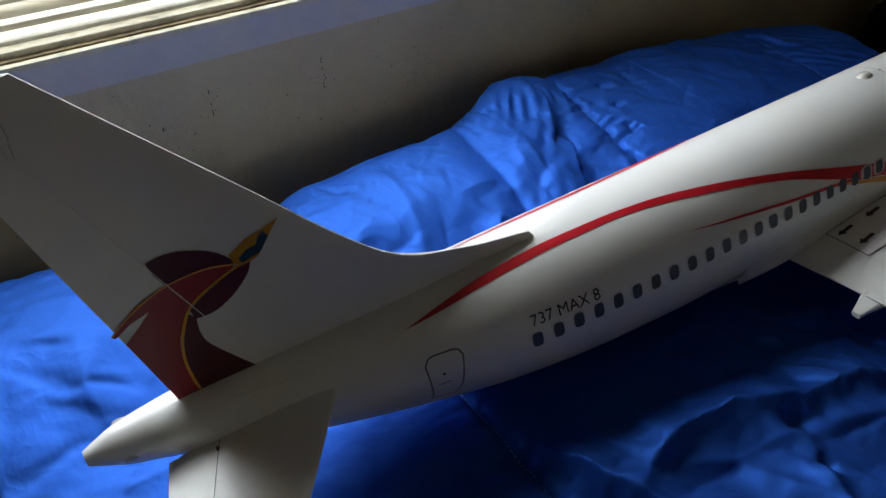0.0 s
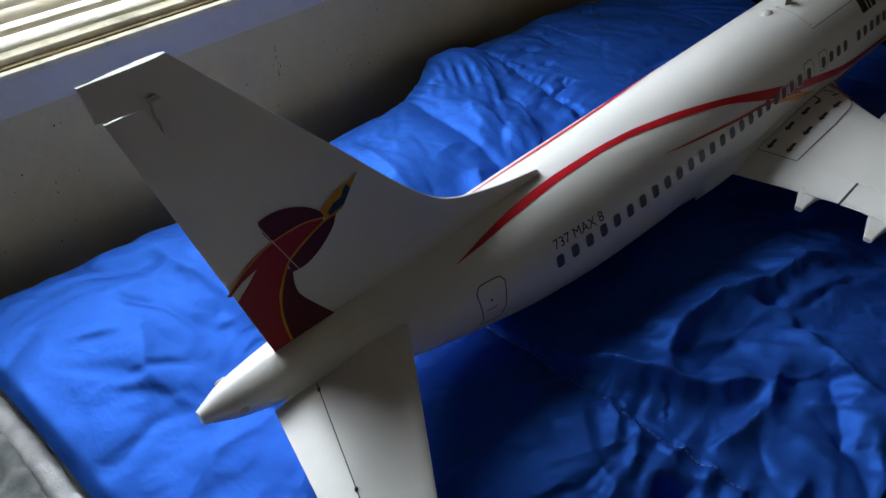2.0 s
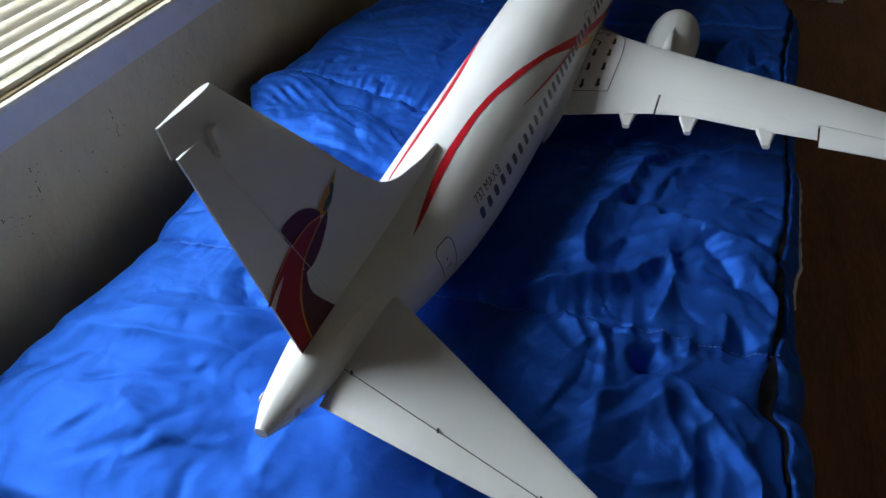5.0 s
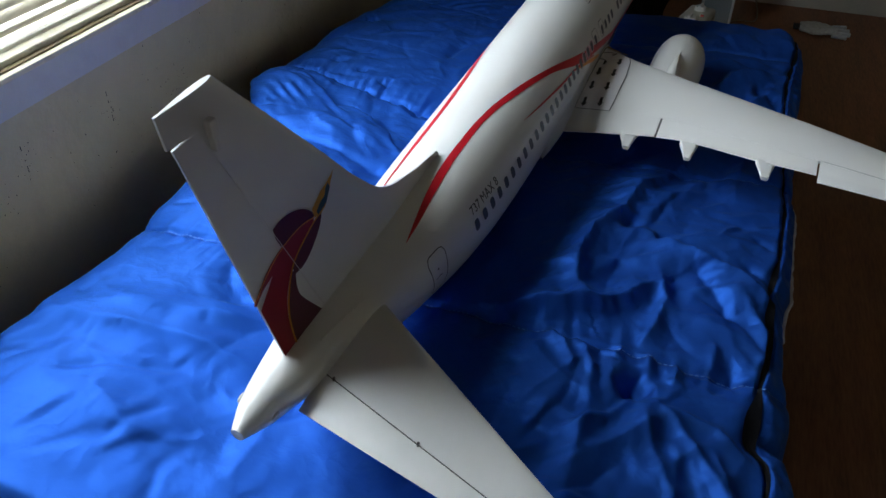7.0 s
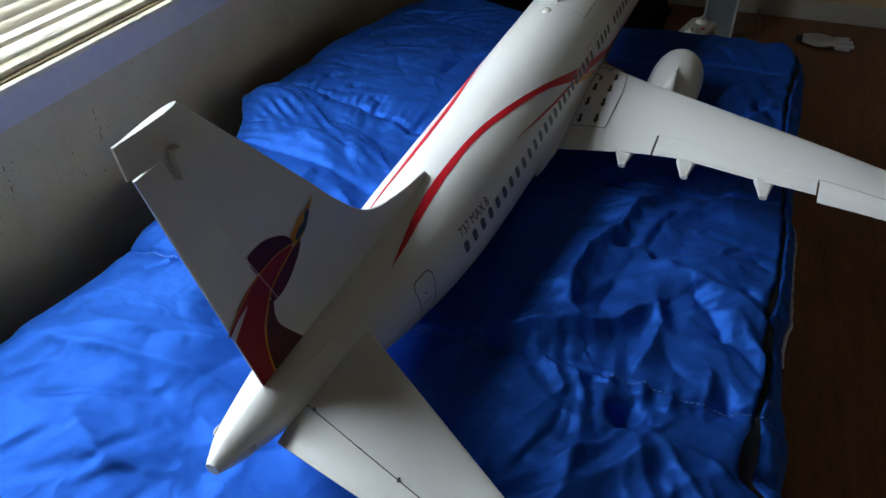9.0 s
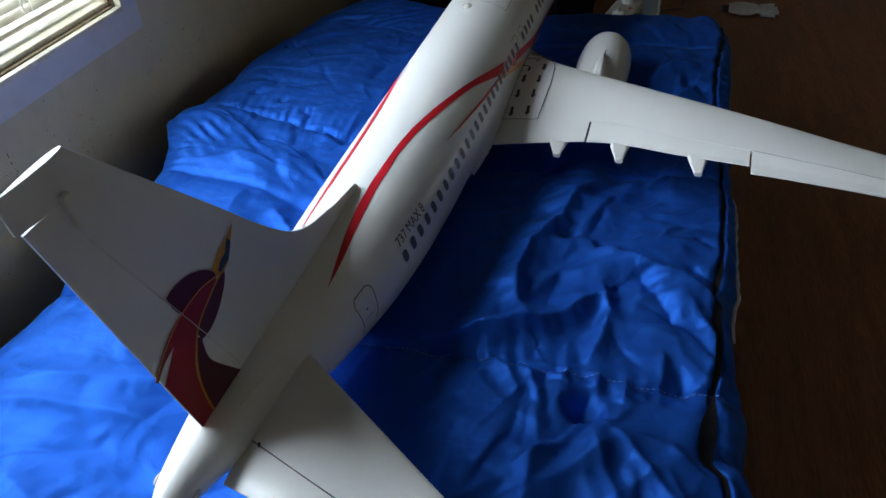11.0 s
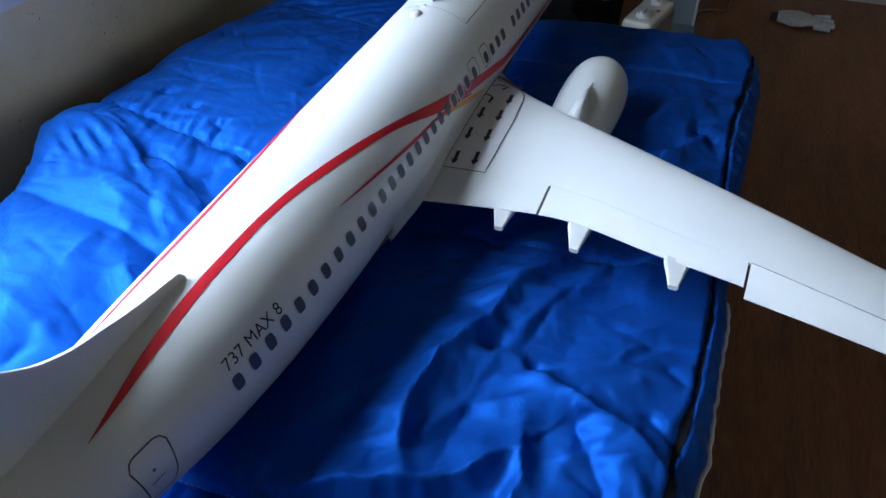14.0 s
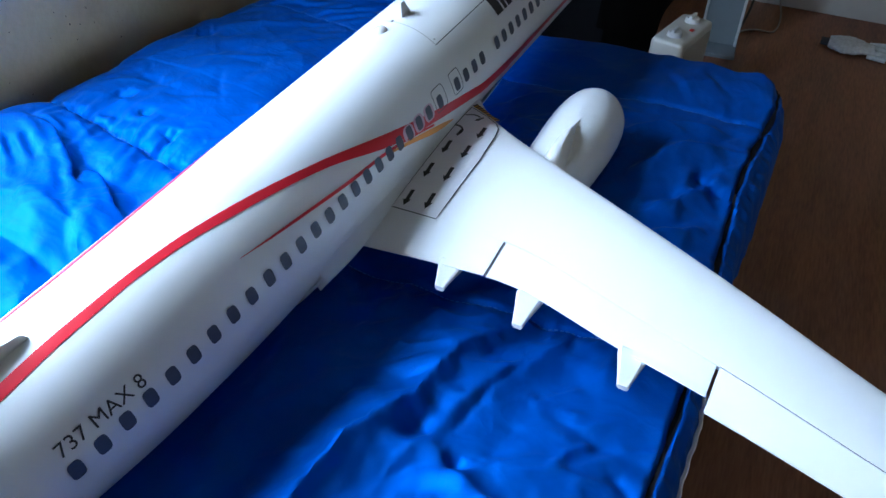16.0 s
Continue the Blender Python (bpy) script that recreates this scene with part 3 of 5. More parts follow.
def right_edge(y):
    return spline([-0.1, 0.15, 0.21, 0.265, 0.35, 0.42, 0.52, 0.6, 0.8, 1.12, 1.24, 1.45, 1.53, 1.595, 1.62, 1.64], [0.556, 0.552, 0.552, 0.537, 0.553, 0.543, 0.542, 0.552, 0.560, 0.562, 0.572, 0.582, 0.566, 0.51, 0.45, 0.41], y) + 0.004 * noise.noise((y * 14, 0, 0)) + 0.0050 * noise.noise((y * 38, 3, 0))


bag = thing("sleeping_bag", Matrix.Translation((0, 0, 0)), "blue quilted nylon sleeping bag spread over the bed", "sleeping bag")
def settle(P, ex, ey, pin, hold, rounds=140, stiff=0.35):
    """Let a sheet that is a little too large for its bed buckle into folds.
    P: rows x columns x 3 places; ex, ey: surplus across and along; pin: fixed points; hold: how hard the filling pulls back."""
    B = P.copy()
    free = (~pin)[..., None].astype(float)
    h = np.linalg.norm(np.diff(P, axis=1), axis=2) * (1 + 0.5 * (ex[:, 1:] + ex[:, :-1]))
    v = np.linalg.norm(np.diff(P, axis=0), axis=2) * (1 + 0.5 * (ey[1:] + ey[:-1]))
    d1 = np.sqrt(h[:-1] ** 2 + v[:, :-1] ** 2)

    def solve(a, b, rest, k, only_push=False):
        d = b - a
        n = np.sqrt((d * d).sum(-1)) + 1e-9
        c = (n - rest) / n * 0.5 * k
        if only_push:
            c = np.minimum(c, 0)
        d *= c[..., None]
        return d

    for it in range(rounds):
        for o in (0, 1):
            d = solve(P[:, o:-1:2], P[:, o + 1::2], h[:, o::2], 1.0)
            P[:, o:-1:2] += d
            P[:, o + 1::2] -= d
            d = solve(P[o:-1:2], P[o + 1::2], v[o::2], 1.0)
            P[o:-1:2] += d
            P[o + 1::2] -= d
        for o in (0, 1):
            d = solve(P[o:-1:2, :-1], P[o + 1::2, 1:], d1[o::2], 0.9)
            P[o:-1:2, :-1] += d
            P[o + 1::2, 1:] -= d
            d = solve(P[o:-1:2, 1:], P[o + 1::2, :-1], d1[o::2], 0.9)
            P[o:-1:2, 1:] += d
            P[o + 1::2, :-1] -= d
        # the cloth's stiffness: it will not turn too sharply
        D = P - B
        for s, k in ((1, 0.8), (2, 0.5), (3, 0.4)):
            w = stiff * k * np.array((0.2, 0.2, 1.0))
            D[:, s:-s] += w * (0.5 * (D[:, :-2 * s] + D[:, 2 * s:]) - D[:, s:-s])
            D[s:-s] += w * (0.5 * (D[:-2 * s] + D[2 * s:]) - D[s:-s])
        P = B + D
        P += (B - P) * np.stack((hold * 0.4, hold * 0.4, hold), -1)
        P = B + (P - B) * free
    return P


def seam_gap(x, y):
    ys = seam_y(x, y)
    return min(abs(ys - s) for s in SEAMS[1:4])


# the bag's top as a sheet with a few per cent too much cloth, settled over its filling
NU, NV = 417, 237
sheet, over, along, pins, hold = np.zeros((NU, NV, 3)), np.zeros((NU, NV)), np.zeros((NU, NV)), np.zeros((NU, NV), bool), np.zeros((NU, NV))
ease = np.ones((NU, NV))
for i in range(NU):
    y = Y0 + (Y1 - Y0) * i / (NU - 1)
    xl, xr = left_edge(y), right_edge(y)
    end = min(smooth((y - Y0) / 0.016), smooth((Y1 - y) / 0.06))
    for j in range(NV):
        x = xl + (xr - xl) * j / (NV - 1)
        zz = cloth(x, y)
        e = min((x - xl) / (0.075 if y > 0.75 else 0.06), (xr - x) / 0.035)
        zz -= 0.035 * (1 - math.sqrt(max(0, 1 - (1 - min(e, 1)) ** 2)))
        zz = 0.25 + (zz - 0.25) * ((0.35 if y > 0.5 else 0.93) + (0.65 if y > 0.5 else 0.07) * math.sqrt(end))
        sheet[i, j] = x, y, zz
        g = seam_gap(x, y)
        live = smooth((g - 0.004) / 0.03)
        right = smooth((x - 0.10) / 0.12)
        much = 0.5 + 0.5 * smooth(0.5 + 1.2 * noise.noise((x * 5, y * 5, 51.0)))
        turn = smooth(0.5 + 1.6 * noise.noise((x * 7, y * 7, 61.0)))
        pucker = (0.08 - 0.03 * right) if y < 1.1 else 0.05
        over[i, j] = (LEFT_X + (RIGHT_X - LEFT_X) * right) * much * 2 * turn + pucker * math.exp(-g / 0.026)
        along[i, j] = (LEFT_Y + (RIGHT_Y - LEFT_Y) * right) * much * 2 * (1 - turn) * live
        calm = smooth((y + 0.05) / 0.06) * smooth((1.57 - y) / 0.06)
        ease[i, j] = smooth((y + 0.06) / 0.06) * smooth((1.60 - y) / 0.06) * (1 - right * (0.62 + 0.2 * math.exp(-((y - 0.42 - 0.4 * (x - 0.25)) / 0.06) ** 2)))
        over[i, j] *= calm
        along[i, j] *= calm
        hold[i, j] = (0.030 - 0.014 * right) + 0.10 * (1 - live)
        pins[i, j] = i in (0, NU - 1) or j in (0, NV - 1)
def finer(a):
    """Twice as many rows, on a smooth curve through the old ones."""
    p = np.concatenate((2 * a[:1] - a[1:2], a, 2 * a[-1:] - a[-2:-1]))
    mid = (9 * (p[1:-2] + p[2:-1]) - p[:-3] - p[3:]) / 16
    out = np.empty((2 * len(a) - 1,) + a.shape[1:])
    out[::2], out[1::2] = a, mid
    return out


def grow(a):
    return finer(finer(a).swapaxes(0, 1)).swapaxes(0, 1)


# first the broad folds on every other thread, then the small ones on all of them
flat = sheet.copy()
rough = settle(sheet[::2, ::2].copy(), over[::2, ::2], along[::2, ::2], pins[::2, ::2], hold[::2, ::2], ROUNDS, STIFF)
broad = grow(rough - sheet[::2, ::2])
sheet = settle(sheet + broad, FINE * over, FINE * along, pins, 0.5 * hold, FINE_ROUNDS, FINE_STIFF)
sheet = flat + (sheet - flat) * ease[..., None]
sheet = grow(sheet)
NU, NV = sheet.shape[:2]
rim_l, rim_r = [], []
for i in range(NU):
    xl, _, zl = sheet[i, 0]
    xr, yr, zr = sheet[i, -1]
    y = sheet[i, 0, 1]
    rim_l.append([(xl + 0.006 * math.sin(k * 6 + y * 30), y, 0.25 + (zl - 0.25) * k) for k in (0, 0.25, 0.5, 0.75, 0.94)])
    rim_r.append([(xr + (0.006 * noise.noise((y * 14, 2, 0)) + 0.004) * (1 - k), yr, 0.285 + (zr - 0.285) * k) for k in (0.94, 0.75, 0.5, 0.25, 0)])
sheet_all = np.concatenate((np.array(rim_l), sheet, np.array(rim_r)), axis=1)
part_mesh("shell", mesh_from("shell", [tuple(p) for p in sheet_all.reshape(-1, 3)], grid_faces(NU, NV + 10), BLUE), bag, "shiny blue nylon quilted shell")


shell_tree = BVHTree.FromPolygons([tuple(p) for p in sheet.reshape(-1, 3)], grid_faces(NU, NV))


def top_z(x, y):
    """Height of the settled sheet at a place."""
    hit = shell_tree.ray_cast((x, y, 1.0), (0, 0, -1))[0]
    return hit.z if hit else 0.36


# black zip along the open side, folded flap and pale piping at the rim
zv, zf = [], 0
ZN = 260
for i in range(ZN):
    y = 0.05 + 1.50 * i / (ZN - 1)
    c, w = zip_x(y), zip_half(y)
    for u in (-1, -0.4, 0.4, 1):
        zv.append((c + u * w, y, top_z(c + u * w, y) + 0.0025 - 0.001 * abs(u)))
part_mesh("zip", mesh_from("zip", zv, grid_faces(ZN, 4), ZIP), bag, "black zip tape along the open side")
part("piping", tube([(right_edge(y) + 0.002 + 0.0015 * noise.noise((y * 40, 1, 1)), y, 0.352 + 0.006 * noise.noise((y * 12, 3, 3))) for y in [0.50 + 0.36 * i / 60 for i in range(61)]], 0.0030, 6), PIPING, bag, "pale rim piping")


def stitches(name, y_of_x, x0, x1):
    bm = bmesh.new()
    x = x0
    while x < x1:
        p, q = (x, y_of_x(x)), (x + 0.0045, y_of_x(x + 0.0045))
        vs = []
        for (px, py), o in ((p, -1), (p, 1), (q, 1), (q, -1)):
            vs.append(bm.verts.new((px, py + o * 0.0009, top_z(px, py) + 0.0016)))
        bm.faces.new(vs)
        x += 0.0068
    return part(name, bm, STITCH, bag, "row of blue stitches")


def solve_seam(s):
    def f(x):
        y = s
        for _ in range(12):
            y += s - seam_y(x, y)
        return y
    return f


for s in SEAMS[1:4]:
    stitches("seam_stitching", solve_seam(s), -0.42, 0.52)

# grey blanket under the bag's open end
gb = []
GN, GM = 90, 260
for i in range(GN):
    v = -0.30 + 0.25 * i / (GN - 1)
    for j in range(GM):
        x = -0.47 + 1.03 * j / (GM - 1)
        d = (v + 0.112 + 0.006 * noise.noise((x * 6, 0, 0)))
        roll = 0.014 * math.exp(-(d / 0.026) ** 4)
        rough = noise.noise((x * 26, v * 30, 5)) + 0.6 * noise.noise((x * 55 + 3 * noise.noise((x * 9, v * 9, 1)), v * 40, 8))
        z = 0.354 + roll + 0.008 * noise.noise((x * 8, v * 12, 2)) + 0.0065 * rough - 0.03 * smooth((v + 0.078) / 0.02)
        gb.append((x, v, z))
blanket = mesh_from("grey_blanket", gb, grid_faces(GN, GM), CLOTH_GREY)
HEM = mat("pale_grey_hem", (0.44, 0.45, 0.47), 0.8, spec=0.2, var=0.25, scale=50, bump=0.5, bump_scale=300)
bl = tagged(new("grey_blanket", blanket), "rumpled grey blanket with a rolled hem on the bed", "blanket")
sol = bl.modifiers.new("thickness", "SOLIDIFY")
sol.thickness, sol.offset = 0.006, -1
hem_line = [-0.47 + 1.02 * i / 160 for i in range(161)]
hem = part("hem", tube([(x, -0.108 + 0.006 * noise.noise((x * 6, 0, 0)) + 0.0022 * noise.noise((x * 70, 2, 0)), 0.369 + 0.004 * noise.noise((x * 22, 4, 0)) + 0.0025 * noise.noise((x * 90, 6, 0))) for x in hem_line], 0.0135, 12), HEM, bl, "pale rolled hem", smooth=True)
for v in hem.data.vertices:
    v.co.z += 0.0030 * noise.noise((v.co.x * 60, v.co.y * 120, 3))

# ---------------------------------------------------------------- model airliner
PLANE = Matrix(((0.99681528, 0.07974522, 0, 0), (-0.07942623, 0.9928279, -0.08935451, 0), (-0.0071256, 0.08906994, 0.99599989, 0.50), (0, 0, 0, 1)))
plane = thing("model_airplane", PLANE, "large white model airliner with red stripes lying on the sleeping bag", "model airplane")

FY = [0, 0.012, 0.03, 0.06, 0.1, 0.15, 0.2, 0.3, 0.43, 0.55, 0.7, 1.5, 1.62, 1.72, 1.82, 1.9, 1.95, 1.985, 2.0]
FT = [0.0075, 0.0118, 0.017, 0.020, 0.0215, 0.022, 0.0222, 0.0225, 0.022, 0.0205, 0.0195, 0.0195, 0.017, 0.013, -0.004, -0.03, -0.055, -0.08, -0.1]
FB = [-0.0075, -0.0135, -0.022, -0.032, -0.046, -0.063, -0.08, -0.112, -0.145, -0.163, -0.172, -0.172, -0.172, -0.17, -0.166, -0.16, -0.15, -0.132, -0.108]
FW = [0.0075, 0.0124, 0.0195, 0.0265, 0.035, 0.045, 0.0545, 0.0695, 0.0835, 0.0893, 0.0915, 0.0915, 0.088, 0.085, 0.077, 0.062, 0.045, 0.024, 0.004]


def section(y):
    zt, zb, w = spline(FY, FT, y), spline(FY, FB, y), spline(FY, FW, y)
    zc = zt - w
    if zc < zb + 0.004:
        zc = 0.5 * (zt + zb)
    return zt, zb, w, zc


def skin(y, th, lift=0.0):
    """Point of the fuselage at y, th degrees from the top towards the model's right, lifted off the skin."""
    zt, zb, w, zc = section(y)
    a = radians(th)
    c, s = math.cos(a), math.sin(a)
    h = (zt - zc) if c > 0 else (zc - zb)
    slim = 1 + 0.07 * min(c, 0) * abs(s)
    return ((w + lift) * s * slim - 0.0015 * smooth(y / 0.4), y, zc + (h + lift) * c)


def th_at(y, z):
    zt, zb, w, zc = section(y)
    h = (zt - zc) if z > zc else (zc - zb)
    return math.degrees(math.acos(min(max((z - zc) / h, -1), 1)))


ys = sorted({round(v, 4) for v in list(np.linspace(0, 0.1, 24)) + list(np.linspace(0.1, 0.7, 50)) + list(np.linspace(0.7, 1.5, 40)) + list(np.linspace(1.5, 2.0, 50))})
ND = 72
fv = [skin(y, 360 * k / ND) for y in ys for k in range(ND)]
ff = grid_faces(len(ys), ND, True)
fv += [(0, 0.0005, 0.0), (0, 2.001, section(2.0)[3])]
nb = (len(ys) - 1) * ND
ff += [(k, len(fv) - 2, (k + 1) % ND) for k in range(ND)] + [(nb + k, nb + (k + 1) % ND, len(fv) - 1) for k in range(ND)]
fus = part_mesh("fuselage", mesh_from("fuselage", fv, ff, WHITE), plane, "glossy white fuselage")

# belly fairing at the wing root
bf = []
for i in range(40):
    t = i / 39
    y = 0.72 + 0.50 * t
    b = max(0.02, math.sin(math.pi * t) ** 0.55)
    for k in range(25):
        a = radians(114 + (246 - 114) * k / 24)
        zt, zb, w, zc = section(y)
        bf.append(((w - 0.002 + 0.006 * b) * math.sin(a), y, zc + (zc - zb - 0.002 + 0.008 * b) * math.cos(a)))
part_mesh("belly_fairing", mesh_from("belly_fairing", bf, grid_faces(40, 25), WHITE), fus, "white wing-root fairing")


def strip(name, rows, material, parent=None, lift=0.0005, n=60, m=5, label=""):
    """A painted stripe on the skin: rows of y, upper and lower angle."""
    parent = parent or fus
    yy, hi, lo = [r[0] for r in rows], [r[1] for r in rows], [r[2] for r in rows]
    v = []
    for i in range(n):
        y = yy[0] + (yy[-1] - yy[0]) * i / (n - 1)
        a, b = spline(yy, hi, y), spline(yy, lo, y)
        for k in range(m):
            v.append(skin(y, a + (b - a) * k / (m - 1), lift))
    return part_mesh(name, mesh_from(name, v, grid_faces(n, m), material), parent, label)


strip("main_stripe", [(0.307, 31.4, 31.8), (0.35, 23.2, 28.2), (0.40, 16.0, 23.0), (0.45, 12.0, 19.6), (0.50, 10.6, 17.4), (0.56, 11.2, 17.1), (0.62, 14.0, 20.0), (0.68, 20.2, 26.7), (0.80, 38.2, 44.3),
                      (0.91, 58.2, 68.2), (1.00, 72.8, 81.5), (1.08, 84.2, 93.0), (1.14, 92.5, 102.0), (1.22, 96.0, 106.0), (1.35, 98.0, 105.0), (1.6, 98.0, 103.0)], RED, n=140, label="sweeping red stripe")
strip("thin_stripe", [(0.657, 48.1, 48.4), (0.713, 52.7, 54.4), (0.764, 57.0, 59.2), (0.82, 61.7, 64.2), (0.885, 66.2, 68.6), (0.954, 74.8, 76.8), (0.99, 81.0, 83.0)], RED, n=60, m=3, lift=0.0006, label="thin red pinstripe")
strip("orange_flash", [(0.89, 68.6, 69.6), (0.92, 72.6, 75.2), (0.95, 77.0, 81.0), (0.99, 84.0, 89.5), (1.02, 90.0, 94.0), (1.04, 95.0, 96.0)], ORANGE, n=40, m=3, lift=0.0007, label="orange flash below the stripe")
strip("side_stripe", [(0.36, -27.5, -28.2), (0.43, -28.5, -31.3), (0.52, -27.8, -33.0), (0.62, -28.8, -35.0), (0.70, -32.0, -39.5), (0.78, -39.5, -47.5), (0.90, -56.0, -65.0), (1.05, -78.0, -85.0)], RED, n=90, label="red stripe on the far side")


def patch(name, y, th, wy, wth, material, corner=0.35, lift=0.0008, parent=None, n=20, label="", lean=0.0):
    """A rounded rectangle on the skin; th in degrees, wth its height in metres."""
    parent = parent or fus
    w = section(y)[2]
    hy, ha = wy / 2, math.degrees(wth / 2 / w)
    v = [skin(y, th, lift)]
    for k in range(n):
        a = 2 * math.pi * k / n
        c, s = math.cos(a), math.sin(a)
        e = 2 / (1 + 3 * (1 - corner))
        u, t = math.copysign(abs(c) ** e, c), math.copysign(abs(s) ** e, s)
        v.append(skin(y + hy * u + lean * t, th + ha * t, lift))
    f = [(0, 1 + k, 1 + (k + 1) % n) for k in range(n)]
    return part_mesh(name, mesh_from(name, v, f, material), parent, label)


def outline(name, pts, width, material, parent=None, lift=0.0009, closed=True, label=""):
    """A thin line on the skin through points of y and angle."""
    parent = parent or fus
    P = [Vector((y, th)) for y, th in pts]
    n = len(P)
    v = []
    for i in range(n):
        a, b = (P[i - 1], P[(i + 1) % n]) if closed else (P[max(i - 1, 0)], P[min(i + 1, n - 1)])
        w = section(P[i].x)[2] * math.pi / 180
        d = Vector((b.x - a.x, (b.y - a.y) * w))
        d.normalize()
        for o in (-1, 1):
            v.append(skin(P[i].x - o * d.y * width / 2, P[i].y + o * d.x * width / 2 / w, lift))
    f = [(2 * i, 2 * ((i + 1) % n), 2 * ((i + 1) % n) + 1, 2 * i + 1) for i in range(n if closed else n - 1)]
    return part_mesh(name, mesh_from(name, v, f, material), parent, label)


def rounded(y0, y1, t0, t1, r=0.3, n=40):
    out = []
    for k in range(n):
        a = 2 * math.pi * k / n
        c, s = math.cos(a), math.sin(a)
        e = r
        out.append(((y0 + y1) / 2 + (y1 - y0) / 2 * math.copysign(abs(c) ** e, c), (t0 + t1) / 2 + (t1 - t0) / 2 * math.copysign(abs(s) ** e, s)))
    return out


# cabin windows, 25.8 mm apart along most of the side
WIN_YS = [spline([0, 5, 11, 17, 21, 22], [0.4332, 0.5639, 0.7228, 0.8708, 0.9620, 0.9861], i) for i in range(23)] + [1.0137, 1.0592, 1.084, 1.108, 1.1308] + [1.1762 + 0.0228 * i for i in range(17)]
for y in WIN_YS:
    patch("cabin_window", y, th_at(y, -0.0408), 0.0128, 0.0172, GREY, corner=0.18)
for y in (0.938, 0.962, 0.986):
    patch("window_backing", y, th_at(y, -0.0408), 0.022, 0.021, PATCH, corner=0.4, lift=0.00065, label="pale lilac decal behind the windows")

# rear door and overwing exits
DOOR = [(0.3115, 96), (0.3085, 66), (0.313, 60.5), (0.318, 58.8), (0.341, 58.8), (0.3465, 60.5), (0.3495, 65), (0.3435, 92), (0.3395, 101), (0.335, 104.5), (0.312, 104.5), (0.3095, 102)]
DOOR = [(p[0] + (q[0] - p[0]) * k / 8, p[1] + (q[1] - p[1]) * k / 8) for p, q in zip(DOOR, DOOR[1:] + DOOR[:1]) for k in range(8)]
door = outline("rear_door", DOOR, 0.0015, LINE, label="dark grey door outline")
patch("door_window", 0.3255, 77, 0.0042, 0.0042, LINE, corner=1, parent=door)
outline("door_handle", [(0.3175, 86.5), (0.332, 85.5)], 0.0011, LINE, parent=door, closed=False)
for a, b in ((1.002, 1.029), (1.047, 1.071)):
    outline("overwing_exit", rounded(a, b, 58.5, 77, 0.35), 0.0011, LINE, label="thin outline of an overwing exit")

# hatch joint on the roof
outline("hatch_joint", [(1.064, t) for t in np.linspace(-60, 35, 24)], 0.0016, SEAMLINE, closed=False, label="pale joint of the roof hatch")
outline("hatch_joint", [(y, 35.2) for y in np.linspace(1.064, 1.75, 40)], 0.0012, LINE, closed=False, label="dark joint of the roof hatch")


def lump(name, centre, rx, ry, rz, material, label="", parent=None):
    bm = bmesh.new()
    bmesh.ops.create_uvsphere(bm, u_segments=18, v_segments=10, radius=1)
    for v in bm.verts:
        v.co = Vector(centre) + Vector((v.co.x * rx, v.co.y * ry, v.co.z * rz))
    return part(name, bm, material, parent or fus, label, smooth=True)


lump("beacon", (-0.0135, 1.038, 0.0165), 0.0095, 0.0120, 0.0075, LENS, "small clear beacon lens")
lump("tail_lamp", skin(0.036, 88), 0.0014, 0.007, 0.0042, LENS, "small clear tail lamp")
lump("tail_lamp", skin(0.036, -60), 0.0018, 0.007, 0.0035, LENS, "small clear tail lamp")
lump("hatch_screw", skin(1.071, 31), 0.0016, 0.0016, 0.0012, SEAMLINE)
lump("hatch_screw", skin(1.066, -7), 0.0022, 0.0022, 0.002, SEAMLINE)
ant = bmesh.new()
sec0 = [(-0.0012, 1.083), (0.0, 1.079), (0.0012, 1.083), (0.001, 1.095), (0, 1.103), (-0.001, 1.095)]
sec1 = [(x * 0.5, 1.079 + (y - 1.079) * 0.35 - 0.001) for x, y in sec0]
r0 = [ant.verts.new((x - 0.006, y, 0.0165)) for x, y in sec0]
r1 = [ant.verts.new((x - 0.006, y, 0.040)) for x, y in sec1]
for i in range(6):
    ant.faces.new((r0[i], r0[(i + 1) % 6], r1[(i + 1) % 6], r1[i]))
ant.faces.new(r1)
ant.faces.new(r0)
part("blade_antenna", ant, SEAMLINE, fus, "small grey blade antenna", smooth=False)

# lettering on the side
def lettering(name, text, y0, y1, th_top, th_bot, material, label):
    cu = bpy.data.curves.new("tmp", "FONT")
    cu.body = text
    cu.size, cu.resolution_u = 1.0, 6
    ob = bpy.data.objects.new("tmp", cu)
    scene.collection.objects.link(ob)
    dg = bpy.context.evaluated_depsgraph_get()
    me = bpy.data.meshes.new_from_object(ob.evaluated_get(dg))
    bpy.data.objects.remove(ob)
    bpy.data.curves.remove(cu)
    me.name = name
    xs, zs = [v.co.x for v in me.vertices], [v.co.y for v in me.vertices]
    ax, bx, az, bz = min(xs), max(xs), min(zs), max(zs)
    for v in me.vertices:
        y = y0 + (v.co.x - ax) / (bx - ax) * (y1 - y0)
        th = th_bot + (v.co.y - az) / (bz - az) * (th_top - th_bot)
        v.co = Vector(skin(y, th, 0.0009))
    me.materials.clear()
    me.materials.append(material)
    return part_mesh(name, me, fus, label)


lettering("type_lettering", "737 MAX 8", 0.4300, 0.5165, 56.0, 64.6, BLACK, "thin black lettering above the windows")
